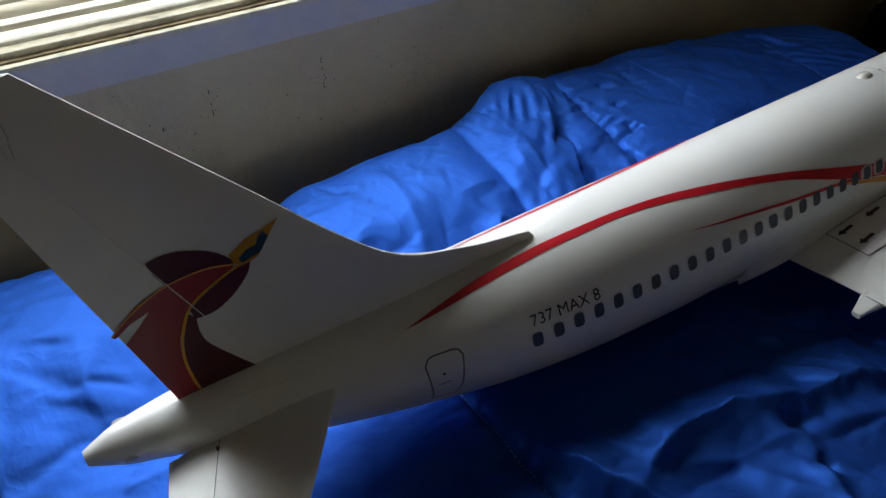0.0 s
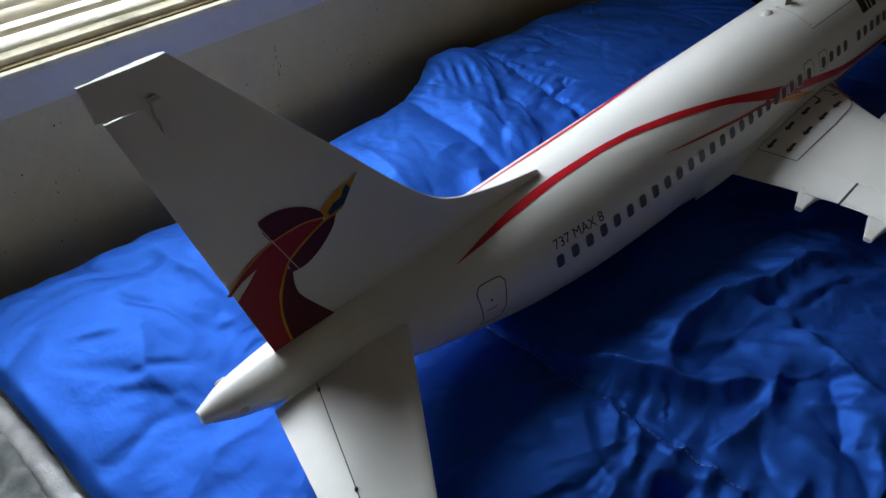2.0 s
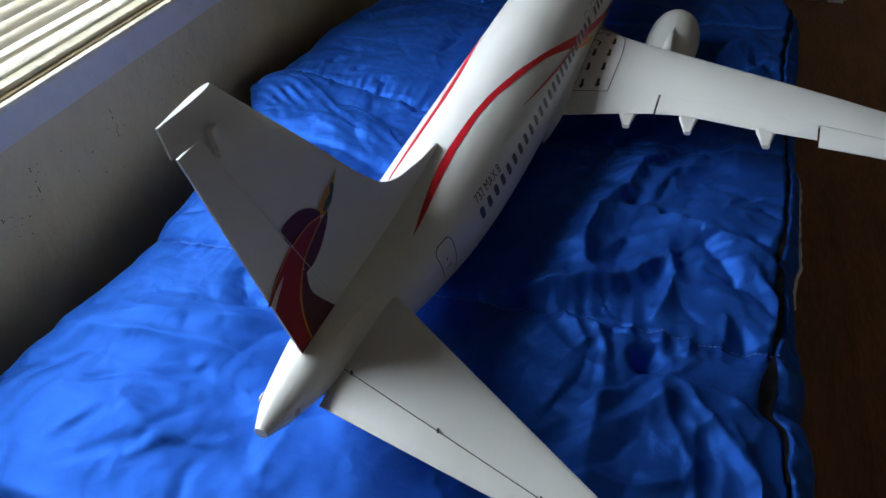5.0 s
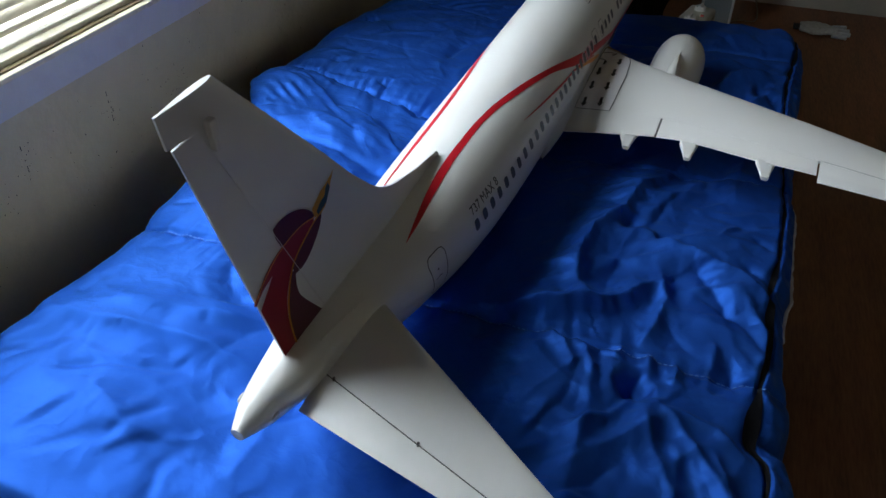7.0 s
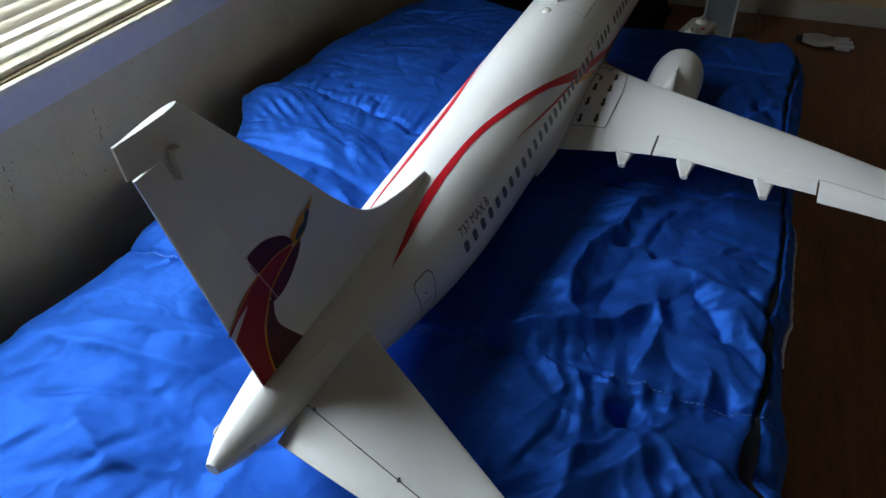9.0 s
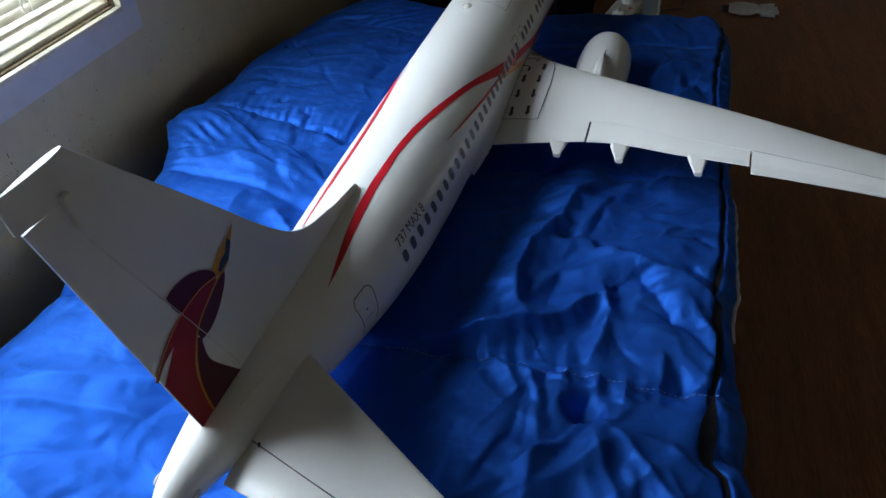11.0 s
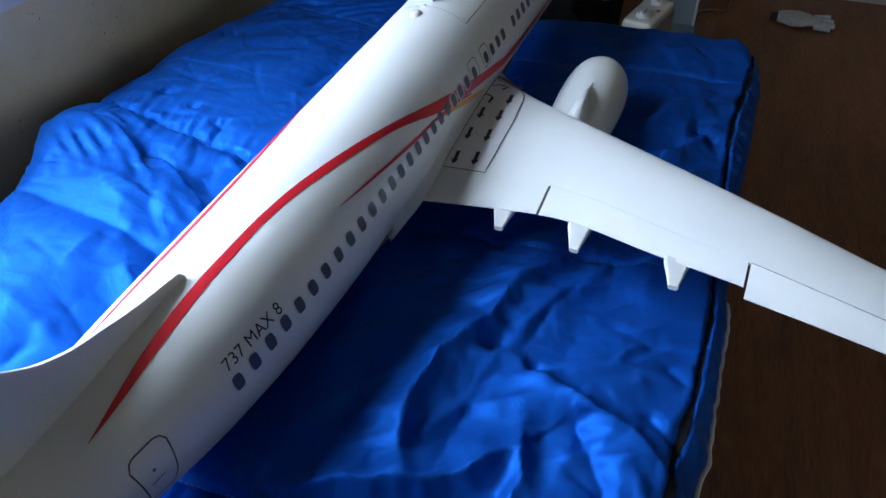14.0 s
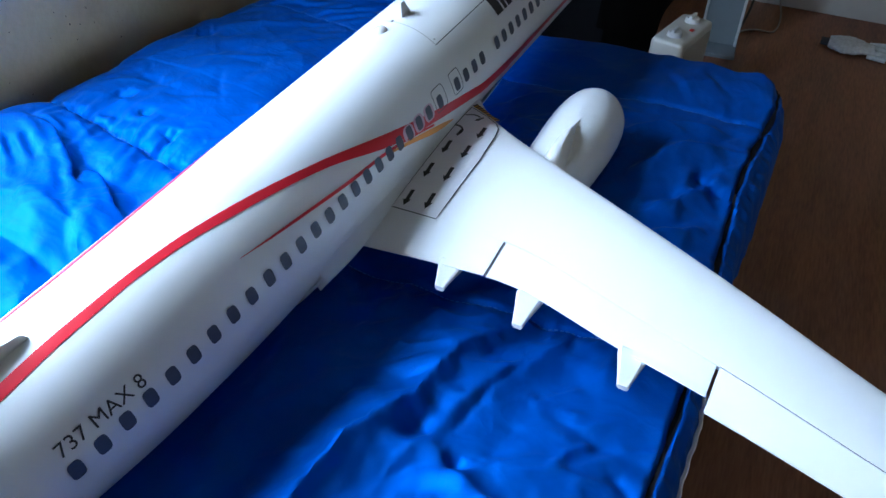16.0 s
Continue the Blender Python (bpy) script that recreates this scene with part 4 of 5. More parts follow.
# the operator's name as plain upright bars
for y0, y1, a, b in ((1.203, 1.222, 33, 53), (1.226, 1.234, 38, 53), (1.238, 1.250, 40, 53), (1.264, 1.292, 33, 53), (1.296, 1.304, 38, 53), (1.309, 1.331, 40, 53), (1.336, 1.358, 40, 57), (1.363, 1.371, 38, 53), (1.376, 1.398, 40, 53), (1.402, 1.41, 38, 53)):
    strip("name_bar", [(y0, a, b), (y1, a, b)], BLACK, n=3, m=8, lift=0.0008, label="black lettering bar")


# ---- fin and rudder
def plate(name, outline_yz, thick, material, parent, label="", x0=0.0, edge=0.35):
    """A tail surface of given outline with lens-like thickness: thick(y, z) is the half thickness."""
    bm = bmesh.new()
    c = (sum(p[0] for p in outline_yz) / len(outline_yz), sum(p[1] for p in outline_yz) / len(outline_yz))
    rings = []
    for side in (1, -1):
        for s in (1.0, 0.965, 0.85, 0.5):
            k = edge if s == 1.0 else (0.8 if s > 0.9 else 1.0)
            rings.append([bm.verts.new((x0 + side * k * thick(*q), *q)) for q in [(c[0] + (p[0] - c[0]) * s, c[1] + (p[1] - c[1]) * s) for p in outline_yz]])
    n = len(outline_yz)
    for base in (0, 4):
        for r, q in zip(rings[base:base + 4], rings[base + 1:base + 4]):
            for i in range(n):
                bm.faces.new((r[i], r[(i + 1) % n], q[(i + 1) % n], q[i]))
        bm.faces.new(rings[base + 3])
    for i in range(n):
        bm.faces.new((rings[0][i], rings[0][(i + 1) % n], rings[4][(i + 1) % n], rings[4][i]))
    return part(name, bm, material, parent, label, smooth=False)


def hinge(z):
    """Rudder hinge line: y at height z."""
    return 0.177 + (0.056 - 0.177) * (z - 0.004) / 0.300


def fin_te(z):
    return 0.0925 + (0.0185 - 0.0925) * (z - 0.012) / 0.320


def fin_half(y, z):
    """Half thickness of fin and rudder."""
    t = min(max((z - 0.01) / 0.34, 0), 1)
    le = spline([0.03, 0.04, 0.055, 0.082, 0.127, 0.203, 0.352], [0.475, 0.44, 0.38, 0.319, 0.272, 0.206, 0.079], max(min(z, 0.352), 0.03))
    te = fin_te(z)
    u = min(max((le - y) / max(le - te, 0.01), 0), 1)
    env = 4.2 * (0.2969 * math.sqrt(u) - 0.126 * u - 0.3516 * u * u + 0.2843 * u ** 3 - 0.0986 * u ** 4)
    return max(0.0011, (0.0104 - 0.0022 * t) * env * (1 - 0.55 * smooth((y - 0.30) / 0.15)))


def fin_surface(name, ylo, yhi, z0, z1, nz, ny, material, label, top_cap=True):
    """Closed skin between two chordwise limits given as functions of z."""
    v = []
    for i in range(nz):
        z = z0 + (z1 - z0) * i / (nz - 1)
        a, b = ylo(z), yhi(z)
        ring = []
        for k in range(ny):
            u = 0.5 - 0.5 * math.cos(math.pi * k / (ny - 1))
            y = a + (b - a) * u
            ring.append((fin_half(y, z), y, z))
        full = ring + [(-x, y, zz) for x, y, zz in reversed(ring)]
        v += full
    n = 2 * ny
    f = grid_faces(nz, n, True)
    f.append(tuple(range(n)))
    f.append(tuple(reversed(range((nz - 1) * n, nz * n))))
    me = mesh_from(name, v, f, material)
    me.polygons[-1].use_smooth = me.polygons[-2].use_smooth = False
    return part_mesh(name, me, plane, label)


def fin_le(z):
    return spline([0.005, 0.03, 0.034, 0.041, 0.052, 0.064, 0.082, 0.127, 0.203, 0.352], [0.490, 0.478, 0.462, 0.425, 0.385, 0.348, 0.316, 0.270, 0.206, 0.079], z)


fin = fin_surface("fin", lambda z: hinge(z) + 0.0001 if z < 0.3222 else 0.0135 + 0.003 * (0.352 - z) / 0.03, fin_le, 0.005, 0.352, 96, 30, WHITE, "white vertical fin with a swept leading edge")
rudder = fin_surface("rudder", fin_te, lambda z: hinge(z) - 0.0001, 0.012, 0.3195, 40, 16, WHITE, "white rudder with the painted emblem's foot")


def on_fin(name, pts, material, label="", parent=None, lift=0.0009):
    """A painted shape on the fin's right face, given by its outline in y and z."""
    bm = bmesh.new()
    vs = [bm.verts.new((0, y, z)) for y, z in pts]
    bm.faces.new(vs)
    for axis, lo, hi in ((1, 0.056, 0.224), (2, 0.008, 0.184)):
        n = int((hi - lo) / 0.006)
        for k in range(n):
            at = Vector((0, 0, 0))
            at[axis] = lo + (hi - lo) * k / n
            normal = Vector((0, 0, 0))
            normal[axis] = 1
            bmesh.ops.bisect_plane(bm, geom=bm.verts[:] + bm.edges[:] + bm.faces[:], plane_co=at, plane_no=normal)
    for v in bm.verts:
        v.co.x = fin_half(v.co.y, v.co.z) + lift
    return part(name, bm, material, parent or fin, label, smooth=True)


def curve(pts, n=8):
    """Catmull-Rom through points."""
    out = []
    for i in range(len(pts) - 1):
        p0, p1, p2, p3 = pts[max(i - 1, 0)], pts[i], pts[i + 1], pts[min(i + 2, len(pts) - 1)]
        for k in range(n):
            t = k / n
            out.append(tuple(0.5 * (2 * b + (c - a) * t + (2 * a - 5 * b + 4 * c - d) * t * t + (3 * b - a - 3 * c + d) * t ** 3) for a, b, c, d in zip(p0, p1, p2, p3)))
    return out + [pts[-1]]


# emblem on the tail as plain painted shapes
on_fin("emblem_wing", curve([(0.109, 0.178), (0.121, 0.180), (0.138, 0.177), (0.156, 0.168), (0.170, 0.155), (0.174, 0.146)]) + [(0.158, 0.148), (0.143, 0.151), (0.127, 0.149), (0.116, 0.152), (0.111, 0.164)], MAROON, "maroon part of the emblem")
on_fin("emblem_body", curve([(0.173, 0.145), (0.143, 0.151), (0.116, 0.150), (0.093, 0.142), (0.076, 0.130), (0.063, 0.120)], 4) + [(0.066, 0.1165), (0.080, 0.125), (0.097, 0.130), (0.087, 0.120), (0.071, 0.1065), (0.0915, 0.016)]
       + curve([(0.112, 0.014), (0.108, 0.051), (0.110, 0.082), (0.118, 0.102), (0.127, 0.116), (0.139, 0.124), (0.156, 0.133), (0.171, 0.139)], 4), DARKRED, "dark red body of the emblem", lift=0.0007)
on_fin("emblem_shade", curve([(0.187, 0.142), (0.171, 0.139), (0.156, 0.133), (0.139, 0.124), (0.127, 0.116)], 4) + curve([(0.129, 0.104), (0.146, 0.104), (0.164, 0.113), (0.181, 0.129), (0.187, 0.142)], 4)[:-1], MAROON, "maroon part of the emblem")
on_fin("emblem_skirt", curve([(0.130, 0.104), (0.125, 0.112), (0.117, 0.099), (0.110, 0.073), (0.108, 0.046), (0.112, 0.013)], 4) + [(0.140, 0.019), (0.166, 0.019), (0.156, 0.034)] + curve([(0.156, 0.034), (0.134, 0.069), (0.129, 0.087), (0.130, 0.104)], 4)[1:-1], MAROON, "maroon part of the emblem")
on_fin("emblem_head", [(0.219, 0.173), (0.209, 0.162), (0.195, 0.144), (0.187, 0.1415), (0.174, 0.144), (0.171, 0.156), (0.180, 0.161), (0.189, 0.166), (0.202, 0.168)], YELLOW, "golden head of the emblem", lift=0.0011)
on_fin("emblem_neck", [(0.204, 0.167), (0.207, 0.160), (0.197, 0.147), (0.180, 0.1435), (0.178, 0.149), (0.186, 0.155), (0.195, 0.1565), (0.199, 0.164)], TEAL, "dark teal neck of the emblem", lift=0.0015)


def fin_line(name, pts, w, material, lift):
    c = curve(pts, 5)
    bm = bmesh.new()
    prev = None
    for i, (y, z) in enumerate(c):
        a, b = c[max(i - 1, 0)], c[min(i + 1, len(c) - 1)]
        d = Vector((b[0] - a[0], b[1] - a[1])).normalized()
        q = [(y - d.y * w / 2, z + d.x * w / 2), (y + d.y * w / 2, z - d.x * w / 2)]
        r = [bm.verts.new((fin_half(*p) + lift, *p)) for p in q]
        if prev:
            bm.faces.new((prev[0], prev[1], r[1], r[0]))
        prev = r
    part(name, bm, material, fin)


fin_line("emblem_line", [(0.186, 0.143), (0.173, 0.1415), (0.157, 0.1355), (0.136, 0.125), (0.124, 0.113), (0.113, 0.088), (0.1085, 0.064), (0.109, 0.039), (0.112, 0.016)], 0.0026, YELLOW, 0.0016)
fin_line("emblem_line", [(0.173, 0.1455), (0.152, 0.1515), (0.128, 0.1515), (0.106, 0.1465), (0.082, 0.134), (0.064, 0.121)], 0.0016, ORANGE, 0.0016)

# white strip painted for the daylight that shows along the rudder's hinge gap
fin_line("hinge_glint", [(hinge(z), z) for z in np.linspace(0.020, 0.298, 12)], 0.0008, WHITE_B, 0.0017)

# brackets at the rudder's top and the foot of the rudder
# the lighter white stands in for light falling through the gap onto the brackets
part("horn", box_bm(0.0045, 0.0115, 0.0545, 0.0625, 0.312, 0.3275, 0.0015), WHITE_B, fin, "white bracket at the rudder's top")
part("horn", box_bm(0.004, 0.0105, 0.0565, 0.0610, 0.299, 0.312, 0.0012), WHITE_B, fin, "white bracket at the rudder's top")
part("rudder_foot", box_bm(-0.0045, 0.0045, 0.084, 0.094, 0.011, 0.0185, 0.001), DARKRED, fin, "dark red foot of the rudder")


# ---- lifting surfaces
def airfoil(u):
    return 5 * (0.2969 * math.sqrt(u) - 0.126 * u - 0.3516 * u * u + 0.2843 * u ** 3 - 0.1015 * u ** 4)


def panel(name, stations, u0, u1, material, parent, label="", nx=30, nu=24, x0=None, x1=None, droop=0.0, camber=0.0):
    """Part of a wing between chord fractions. stations: x, y of both edges, z of both edges, half thickness."""
    xs = [s[0] for s in stations]
    col = lambda x, k: spline(xs, [s[k] for s in stations], x)  # noqa: E731
    x0, x1 = x0 if x0 is not None else xs[0], x1 if x1 is not None else xs[-1]
    v = []
    for i in range(nx):
        x = x0 + (x1 - x0) * i / (nx - 1)
        le, te, zl, zt, th = (col(x, k) for k in range(1, 6))
        up, dn = [], []
        for k in range(nu):
            f = 0.5 - 0.5 * math.cos(math.pi * k / (nu - 1))
            u = u0 + (u1 - u0) * f
            y = le + (te - le) * u
            zc = zl + (zt - zl) * u + camber * math.sin(math.pi * u) * (le - te)
            h = max(airfoil(u) * th, 0.0008)
            d = droop * max(u - u0, 0) * (le - te)
            up.append((x, y, zc + h - d))
            dn.append((x, y, zc - 0.75 * h - d))
        v += up + dn[::-1]
    n = 2 * nu
    f = grid_faces(nx, n, True) + [tuple(range(n)), tuple(reversed(range((nx - 1) * n, nx * n)))]
    me = mesh_from(name, v, f, material)
    me.polygons[-1].use_smooth = me.polygons[-2].use_smooth = False
    return part_mesh(name, me, parent, label)


# half wing on the model's right: x, leading edge y, trailing edge y, their z, half thickness
WING = [(0.060, 1.165, 0.822, -0.108, -0.1275, 0.0235), (0.085, 1.128, 0.821, -0.105, -0.124, 0.0225), (0.120, 1.092, 0.820, -0.101, -0.117, 0.0205), (0.16, 1.064, 0.8195, -0.096, -0.109, 0.018), (0.25, 1.015, 0.8175, -0.086, -0.093, 0.0145),
        (0.413, 0.928, 0.768, -0.067, -0.0655, 0.0115), (0.494, 0.883, 0.742, -0.057, -0.052, 0.0100), (0.62, 0.810, 0.695, -0.042, -0.031, 0.0085), (0.90, 0.655, 0.592, -0.010, 0.006, 0.005)]
HU = 0.745
wing = panel("wing", WING, 0.0, HU, WHITE, plane, "glossy white swept wing", nx=70, nu=34, camber=0.01)
panel("inboard_flap", WING, HU + 0.0005, 1.0, WHITE, wing, "white inboard flap", x0=0.060, x1=0.2440, camber=0.01)
panel("outboard_flap", WING, HU + 0.003, 1.0, WHITE, wing, "white outboard flap", x0=0.2475, x1=0.4925, droop=0.02, camber=0.01)
panel("aileron", WING, HU + 0.006, 1.09, WHITE, wing, "white aileron set slightly down", x0=0.4955, x1=0.76, droop=0.09, camber=0.01)
panel("outer_trailing_edge", WING, HU + 0.0005, 1.0, WHITE, wing, x0=0.763, x1=0.90, camber=0.01)


def on_wing(name, pts, material, label="", lift=0.0008, cuts=3):
    bm = bmesh.new()
    bm.faces.new([bm.verts.new((x, y, 0)) for x, y in pts])
    bmesh.ops.triangulate(bm, faces=bm.faces[:])
    bmesh.ops.subdivide_edges(bm, edges=bm.edges[:], cuts=cuts, use_grid_fill=True)
    for v in bm.verts:
        v.co = Vector(wing_top(v.co.x, v.co.y, lift))
    return part(name, bm, material, wing, label)


def wing_top(x, y, lift=0.0007):
    xs = [s[0] for s in WING]
    le, te, zl, zt, th = (spline(xs, [s[k] for s in WING], x) for k in range(1, 6))
    u = min(max((le - y) / (le - te), 0), 1)
    return (x, y, zl + (zt - zl) * u + 0.01 * math.sin(math.pi * u) * (le - te) + max(airfoil(u) * th, 0.0008) + lift)


# flap track fairings run on from the wing's upper skin and end blunt
for bx, by, tx, ty, tz, hw in ((0.2005, 0.826, 0.2045, 0.7925, -0.1075, 0.0145), (0.302, 0.807, 0.3065, 0.767, -0.0865, 0.0145), (0.4215, 0.770, 0.4250, 0.7325, -0.0685, 0.0145)):
    v = []
    NF = 18
    zb = wing_top(bx, by, 0)[2]
    for a in range(NF):
        t = a / (NF - 1)
        if t < 0.7:
            k = t / 0.7
            x, y, zz = tx + (bx - tx) * k, ty + (by - ty) * k, tz + (zb - 0.0006 - tz) * k
            w = 0.0056 + (hw - 0.0056) * k ** 1.15
            h = 0.0062 + 0.006 * smooth(k)
        else:
            k = (t - 0.7) / 0.3
            x, y = bx + 0.008 * k, by + 0.07 * k
            w, h = hw * (1 - 0.85 * smooth(k)), 0.0122 - 0.010 * smooth(k)
            zz = zb - 0.0006 - 0.012 * smooth(k * 3)
        for ox, oz in ((-0.80, 0), (0.80, 0), (1, -0.14), (1, -0.6), (0.62, -1), (-0.62, -1), (-1, -0.6), (-1, -0.14)):
            v.append((x + w * ox, y, zz + h * oz))
    f = grid_faces(NF, 8, True) + [tuple(reversed(range(8))), tuple(range((NF - 1) * 8, NF * 8))]
    part_mesh("flap_fairing", mesh_from("flap_fairing", v, f, WHITE, smooth=False), wing, "white flap track fairing")

# fillet between fuselage and wing
fl = []
for i in range(50):
    t = i / 49
    y = 0.745 + 0.335 * t
    taper = smooth(t / 0.2) * smooth((1 - t) / 0.10)
    p0 = Vector(skin(y, 100, -0.0004))
    q = wing_top(0.0895, min(max(y, 0.823), 1.118), 0.0002)
    p2 = Vector((0.0895 * taper + (1 - taper) * 0.086, y, q[2] - 0.0002)) if taper > 0.02 else Vector(skin(y, 108, -0.001))
    p1 = Vector((0.5 * (p0.x + p2.x) - 0.001, y, p2.z + 0.25 * (p0.z - p2.z)))
    for k in range(9):
        s = k / 8
        fl.append((1 - s) ** 2 * p0 + 2 * s * (1 - s) * p1 + s * s * p2)
    fl.append(Vector((p2.x - 0.012, y, p2.z - 0.02)))
part_mesh("wing_fillet", mesh_from("wing_fillet", fl, grid_faces(50, 10), WHITE), fus, "white fillet at the wing root")

# walkway marking near the wing root
BOX = [(0.0890, 0.884), (0.1534, 0.878), (0.1544, 0.9155), (0.1550, 0.987), (0.1500, 1.042), (0.1455, 1.060), (0.1372, 1.0715), (0.1191, 1.083), (0.0930, 1.093), (0.0892, 1.094), (0.0890, 1.02), (0.0890, 0.95)]
mark = on_wing("walkway_panel", BOX, mat("white_walkway_decal", (0.82, 0.80, 0.82), 0.45, var=0.03), "white walkway decal with black arrows", 0.0006)


def wing_line(name, pts, w, material, lift=0.0012, closed=False, parent=None):
    bm = bmesh.new()
    n = len(pts)
    rings = []
    for i, (x, y) in enumerate(pts):
        a, b = (pts[i - 1], pts[(i + 1) % n]) if closed else (pts[max(i - 1, 0)], pts[min(i + 1, n - 1)])
        d = Vector((b[0] - a[0], b[1] - a[1])).normalized()
        rings.append([bm.verts.new(wing_top(x - d.y * w * o, y + d.x * w * o, lift)) for o in (-0.5, 0.5)])
    for i in range(n if closed else n - 1):
        r, s = rings[i], rings[(i + 1) % n]
        bm.faces.new((r[0], r[1], s[1], s[0]))
    return part(name, bm, material, parent or mark)


dense = []
for i in range(len(BOX)):
    a, b = BOX[i], BOX[(i + 1) % len(BOX)]
    dense += [(a[0] + (b[0] - a[0]) * k / 6, a[1] + (b[1] - a[1]) * k / 6) for k in range(6)]
wing_line("walkway_border", dense, 0.0013, BLACK, closed=True)


def arrow(x, y, s=1.0, lean=-0.07):
    pts = [(-0.0026, 0.0150), (0.0026, 0.0150), (0.0026, -0.0015), (0.0056, -0.0015), (0, -0.0115), (-0.0056, -0.0015), (-0.0026, -0.0015)]
    bm = bmesh.new()
    vs = [bm.verts.new(wing_top(x + s * (px + lean * py), y + s * (py - lean * px), 0.0013)) for px, py in pts]
    bm.faces.new(vs)
    bmesh.ops.triangulate(bm, faces=bm.faces[:])
    part("walkway_arrow", bm, BLACK, mark)


for x, y in ((0.1020, 0.9007), (0.1012, 0.9515), (0.1012, 0.9988), (0.1310, 0.9014), (0.1300, 0.9499), (0.1300, 0.9961), (0.1300, 1.0399)):
    arrow(x, y)
wing_line("walkway_arrow", [(0.0915 + 0.013 * math.sin(a), 1.035 + 0.012 * math.cos(a)) for a in np.linspace(-0.2, 1.9, 10)], 0.0028, BLACK, 0.0013)
arrow(0.1025, 1.031, 0.55)
wing_line("walkway_arrow", [(0.0915 + 0.020 * t, 1.073 + 0.005 * math.sin(2.6 * t)) for t in np.linspace(0, 1, 8)], 0.0024, BLACK, 0.0013)
arrow(0.1120, 1.070, 0.5, lean=0.5)
wing_line("hazard_strip", [(x, 1.1005 - 0.43 * (x - 0.0905)) for x in np.linspace(0.0905, 0.1345, 16)], 0.0080, YELLOW, 0.0022)
for k in range(9):
    x = 0.0912 + 0.0049 * k
    wing_line("hazard_bar", [(x, 1.1005 - 0.43 * (x - 0.0905)), (x + 0.0027, 1.1005 - 0.43 * (x + 0.0027 - 0.0905))], 0.0084, BLACK, 0.0027)

# thin joint lines on the wing skin
wing_line("flap_gap", [(0.2458, 0.8685 - 0.051 * k / 8) for k in range(9)], 0.0034, LINE, -0.0012, parent=wing)
wing_line("flap_joint", [(x, spline([s[0] for s in WING], [s[1] + (s[2] - s[1]) * 0.745 for s in WING], x)) for x in np.linspace(0.4955, 0.76, 20)], 0.0007, LINE, 0.0005, parent=wing)

# ---- engine
NAC = ((0.985, 0.030), (1.0, 0.036), (1.05, 0.0445), (1.10, 0.0490), (1.15, 0.0512), (1.18, 0.0508), (1.203, 0.0487), (1.218, 0.0453), (1.226, 0.0413), (1.224, 0.0375), (1.212, 0.035), (1.19, 0.035), (1.14, 0.035))
EX, EZ, KN = 0.2235, -0.1475, 40
nv = []
for y, r in NAC:
    for k in range(KN):
        a = 2 * math.pi * k / KN
        flat = 0.94 if math.sin(a) < 0 else 1.0
        nv.append((EX + r * math.cos(a), y + 0.010 * math.sin(a) * smooth((y - 1.1) / 0.15), EZ + r * flat * math.sin(a)))
nf = grid_faces(len(NAC), KN, True) + [tuple(range(KN)), tuple(reversed(range((len(NAC) - 1) * KN, len(NAC) * KN)))]
nac_me = mesh_from("engine_nacelle", nv, nf, WHITE)
nac = part_mesh("engine_nacelle", nac_me, wing, "smooth white engine nacelle")
pv = []
for i in range(20):
    t = i / 19
    y = 1.140 - 0.112 * t
    w = 0.0016 + 0.0075 * smooth(t / 0.9)
    zt = -0.0965 + 0.012 * smooth(t / 0.5) - 0.012 * smooth((t - 0.6) / 0.4)
    for x, z in ((-w * 1.7 - 0.003, -0.112), (-w, zt - 0.005), (-w * 0.6, zt - 0.001), (0, zt), (w * 0.6, zt - 0.001), (w, zt - 0.005), (w * 1.7 + 0.003, -0.112)):
        pv.append((EX + 0.0045 + x, y, z))
pf = grid_faces(20, 7) + [tuple(reversed(range(7))), tuple(range(19 * 7, 20 * 7))]
part_mesh("pylon", mesh_from("pylon", pv, pf, WHITE), nac, "white engine pylon")

# ---- tailplane on the model's right
STAB = [(0.020, 0.2430, 0.0633, -0.0113, -0.0200, 0.0150), (0.055, 0.2180, 0.0542, -0.0075, -0.0160, 0.0145), (0.216, 0.1059, 0.0122, 0.0097, 0.0030, 0.0105), (0.334, 0.0242, -0.0186, 0.0223, 0.0170, 0.0070), (0.362, 0.0048, -0.0259, 0.0253, 0.0205, 0.0050)]
SU = 0.71
ELEV = [(x, a, c, zl - 0.0022, zt - 0.0008, th) for x, a, c, zl, zt, th in STAB]
stab = panel("tailplane", STAB, 0.0, SU, WHITE, plane, "white tailplane half", nx=40, nu=28)
elev = panel("elevator", ELEV, SU + 0.006, 1.0, WHITE_B, stab, "glossy white elevator", nx=30, nu=18, x0=0.029, x1=0.36, droop=0.03)
for x in (0.048, 0.168, 0.285):
    le, te = spline([s[0] for s in STAB], [s[1] for s in STAB], x), spline([s[0] for s in STAB], [s[2] for s in STAB], x)
    zz = spline([s[0] for s in STAB], [s[3] for s in STAB], x)
    y = le + (te - le) * SU
    part("hinge", box_bm(x - 0.001, x + 0.001, y - 0.0022, y + 0.0008, zz - 0.004, zz + 0.0015, 0.0003), LINE, elev, "small dark hinge")
xs = [s[0] for s in STAB]
gap = []
for x in np.linspace(0.036, 0.358, 24):
    le, te, zl, zt, th = (spline(xs, [s[k] for s in STAB], x) for k in range(1, 6))
    u = SU + 0.003
    gap.append((x, le + (te - le) * u, zl + (zt - zl) * u + airfoil(u) * th - 0.0016))
part("hinge_gap", tube(gap, 0.0008, 6), LINE, stab, "dark gap along the elevator hinge")
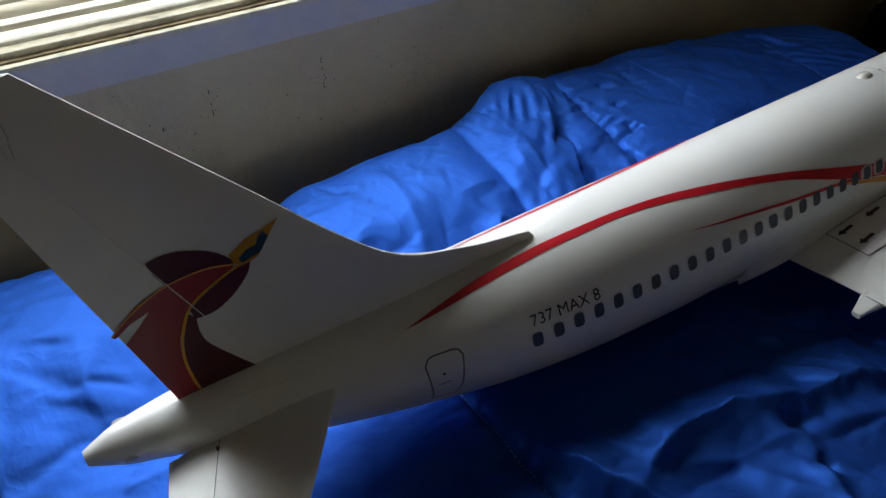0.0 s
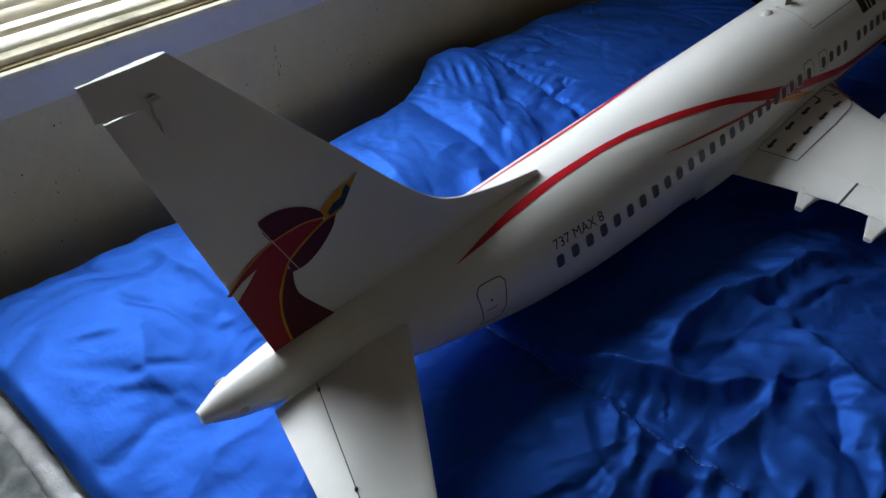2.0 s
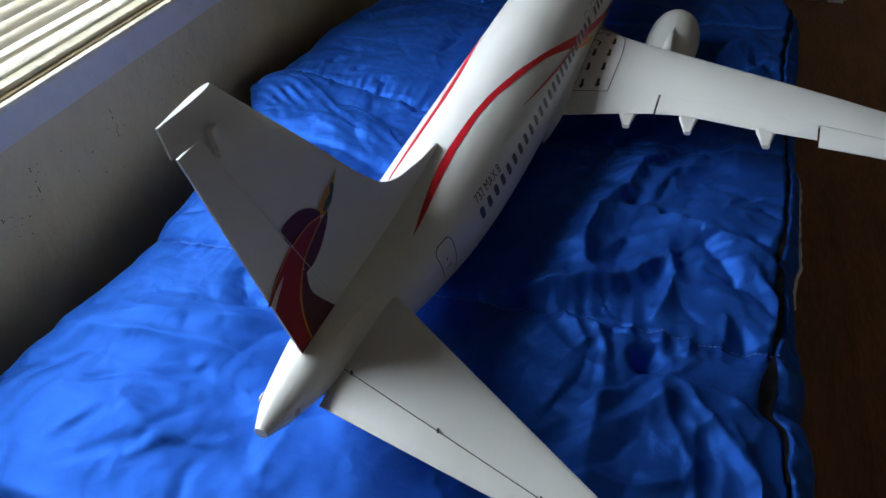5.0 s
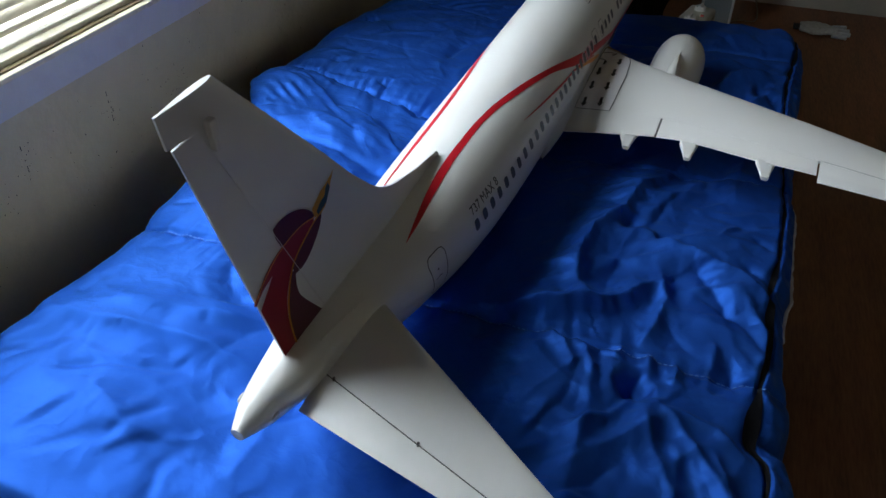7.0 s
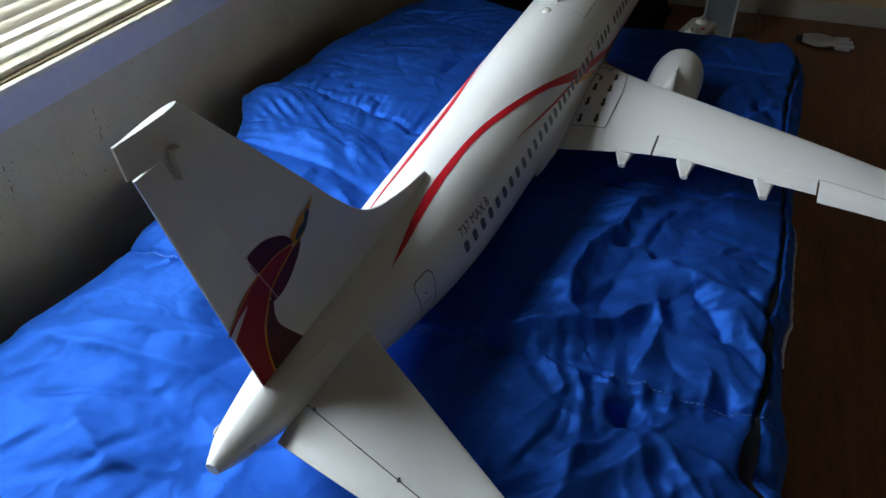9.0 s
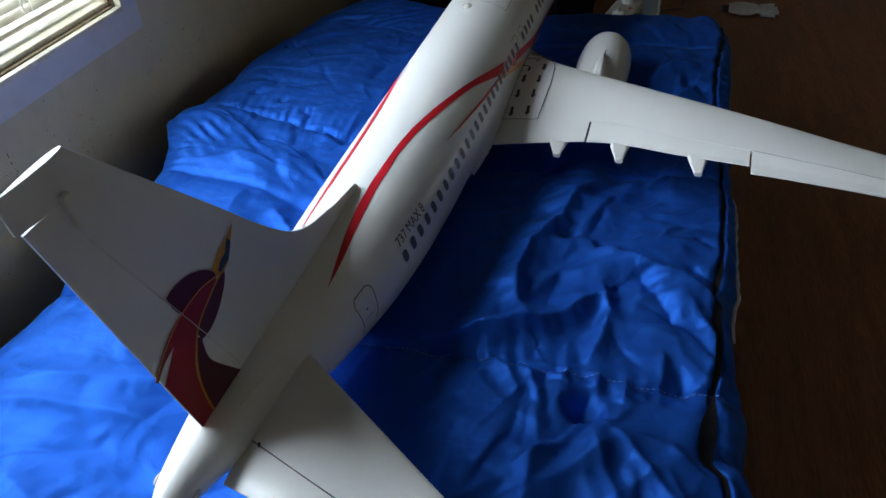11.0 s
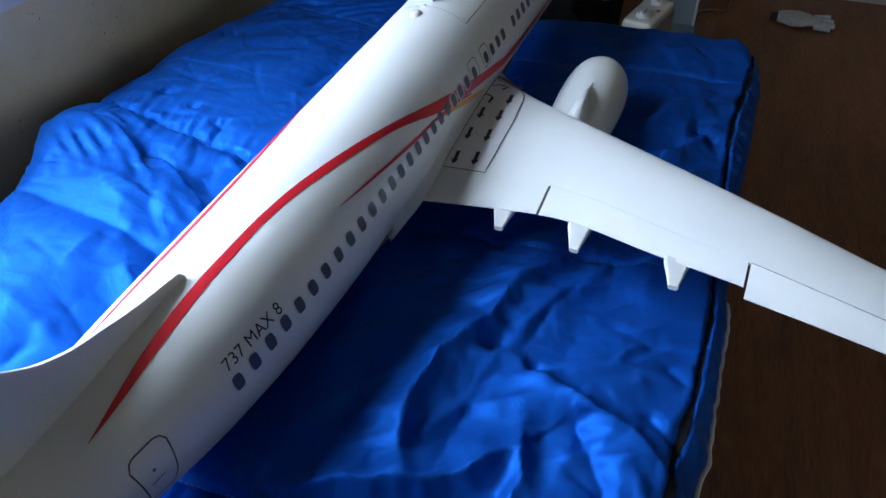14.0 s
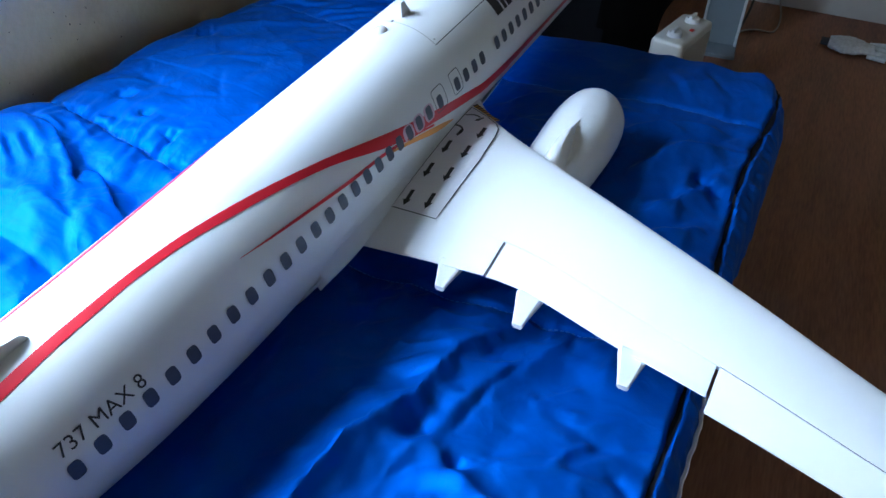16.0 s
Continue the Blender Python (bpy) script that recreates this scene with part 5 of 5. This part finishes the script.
part("seam_bead", tube([skin(y, 32 + 5 * (y - 0.126) / 0.084, 0.0004) for y in np.linspace(0.128, 0.208, 14)], 0.0009, 6), WHITE_B, fus, "thin glossy raised seam")

# ---------------------------------------------------------------- floor things at the bed's foot
heater = thing("fan_heater", pose(0.318, 2.203, 0, 0, 0, -13), "small off-white fan heater with two knobs on the floor", "fan heater")
part("body", box_bm(-0.043, 0.043, -0.10, 0.10, 0.008, 0.205, 0.014, 4), HEATER, heater, smooth=False)
for k in range(15):
    part("grille_bar", box_bm(0.0415, 0.0465, -0.082 + 0.0112 * k, -0.0765 + 0.0112 * k, 0.03, 0.185, 0.0015, 1), HEATER_D, heater, "beige vent bar")
for ky in (-0.055, 0.055):
    bm = bmesh.new()
    bmesh.ops.create_cone(bm, cap_ends=True, segments=24, radius1=0.019, radius2=0.0165, depth=0.012)
    bmesh.ops.translate(bm, verts=bm.verts, vec=(0.0, ky, 0.211))
    kn = part("knob", bm, KNOB, heater, "white control knob", smooth=False)
    part("grip", box_bm(-0.004, 0.004, ky - 0.018, ky + 0.018, 0.216, 0.224, 0.002), KNOB, kn)
part("pilot_light", box_bm(0.018, 0.028, -0.006, 0.006, 0.2045, 0.2085, 0.001), LEDRED, heater, "red pilot light")
for fx in (-0.032, 0.032):
    for fy in (-0.08, 0.08):
        part("foot", box_bm(fx - 0.008, fx + 0.008, fy - 0.008, fy + 0.008, 0, 0.009), BLACKBAG, heater)

desk = thing("desk_leg_panel", pose(0.385, 2.62, 0, 0, 0, 4), "grey metal leg panel of a desk with pale edges", "desk leg")
part("panel", box_bm(-0.048, 0.048, -0.010, 0.010, 0.012, 1.2, 0.002), STEEL, desk, "grey enamelled panel")
for s in (-1, 1):
    part("edge", box_bm(s * 0.052 - 0.004, s * 0.052 + 0.004, -0.016, 0.016, 0.010, 1.2, 0.002), EDGE, desk, "pale rolled edge")
part("foot", box_bm(-0.058, 0.058, -0.09, 0.03, 0, 0.012, 0.003), STEEL, desk, "grey foot")

cab = tagged(part("power_cable", tube(curve([(0.34, 2.33, 0.004), (0.345, 2.50, 0.004), (0.36, 2.62, 0.004), (0.40, 2.59, 0.004), (0.44, 2.62, 0.004), (0.435, 2.74, 0.004), (0.48, 2.79, 0.004), (0.535, 2.80, 0.004), (0.545, 2.92, 0.004), (0.53, 3.035, 0.02)], 6), 0.003, 8), CABLE, None, smooth=True), "pale power cable lying across the wood floor", "cable")
cab2 = tagged(part("black_cable", tube(curve([(0.43, 2.66, 0.02), (0.445, 2.85, 0.03), (0.455, 3.04, 0.09), (0.475, 3.05, 0.16), (0.50, 3.05, 0.26)], 6), 0.004, 8), CABLE_B, None, smooth=True), "black cable running up the cream wall", "cable")


def glove():
    g = thing("work_glove", pose(0.775, 2.785, 0.0, 0, 0, -4), "crumpled grey knitted glove with a dark cuff on the floor", "glove")
    v = []
    n, k = 26, 16
    for i in range(n):
        t = i / (n - 1)
        w = 0.036 + 0.030 * math.sin(math.pi * min(t * 1.2, 1)) + 0.004 * noise.noise((t * 6, 0, 3))
        h = 0.012 + 0.006 * noise.noise((t * 5, 2, 1)) * math.sin(math.pi * t)
        for j in range(k):
            a = 2 * math.pi * j / k
            v.append((-0.075 + 0.13 * t, w * math.cos(a), max(0.002, h + h * math.sin(a) + 0.004 * noise.noise((t * 14, a * 2, 5)))))
    f = grid_faces(n, k, True) + [tuple(reversed(range(k))), tuple(range((n - 1) * k, n * k))]
    part_mesh("palm", mesh_from("palm", v, f, GLOVE), g)
    for m, (oy, ln) in enumerate(((-0.046, 0.050), (-0.017, 0.062), (0.014, 0.058), (0.044, 0.046))):
        part("finger", tube(curve([(0.04, oy, 0.009), (0.06, oy * 1.10, 0.010), (0.042 + ln, oy * 1.25 + 0.004, 0.010)], 4), 0.008, 10), GLOVE, g, smooth=True)
    v = []
    for i in range(6):
        t = i / 5
        for j in range(k):
            a = 2 * math.pi * j / k
            v.append((-0.098 + 0.028 * t, 0.022 * math.cos(a), max(0.002, 0.010 + 0.009 * math.sin(a) + 0.003 * noise.noise((t * 9, a * 2, 8)))))
    part_mesh("cuff", mesh_from("cuff", v, grid_faces(6, k, True) + [tuple(reversed(range(k)))], GLOVE_D), g, "dark knitted cuff")


glove()

# black bag in the dark corner past the bed
bb = []
for i in range(40):
    t = i / 39
    for j in range(40):
        s = j / 39
        x, y = -0.52 + 0.72 * s, 2.0 + 0.95 * t
        e = min(smooth(s / 0.15), smooth((1 - s) / 0.15), smooth(t / 0.15), smooth((1 - t) / 0.12))
        bb.append((x + 0.02 * noise.noise((s * 3, t * 3, 1)), y, 0.42 * e + 0.05 * e * noise.noise((x * 6, y * 6, 4))))
tagged(new("black_bag", mesh_from("black_bag", bb, grid_faces(40, 40), BLACKBAG)), "large black cloth bag on the floor in the corner", "bag")

# dark red cloth squeezed between wall and bag
rc = []
for i in range(30):
    t = i / 29
    for j in range(14):
        s = j / 13
        y = 1.10 + 0.42 * t
        rc.append((-0.565 + 0.12 * s, y, 0.28 + 0.070 * math.sin(math.pi * t) ** 0.6 * math.sin(math.pi * (0.15 + 0.85 * s)) + 0.015 * noise.noise((s * 4, y * 14, 6))))
tagged(new("red_cloth", mesh_from("red_cloth", rc, grid_faces(30, 14), REDCLOTH)), "dark red cloth tucked between wall and bed", "cloth")
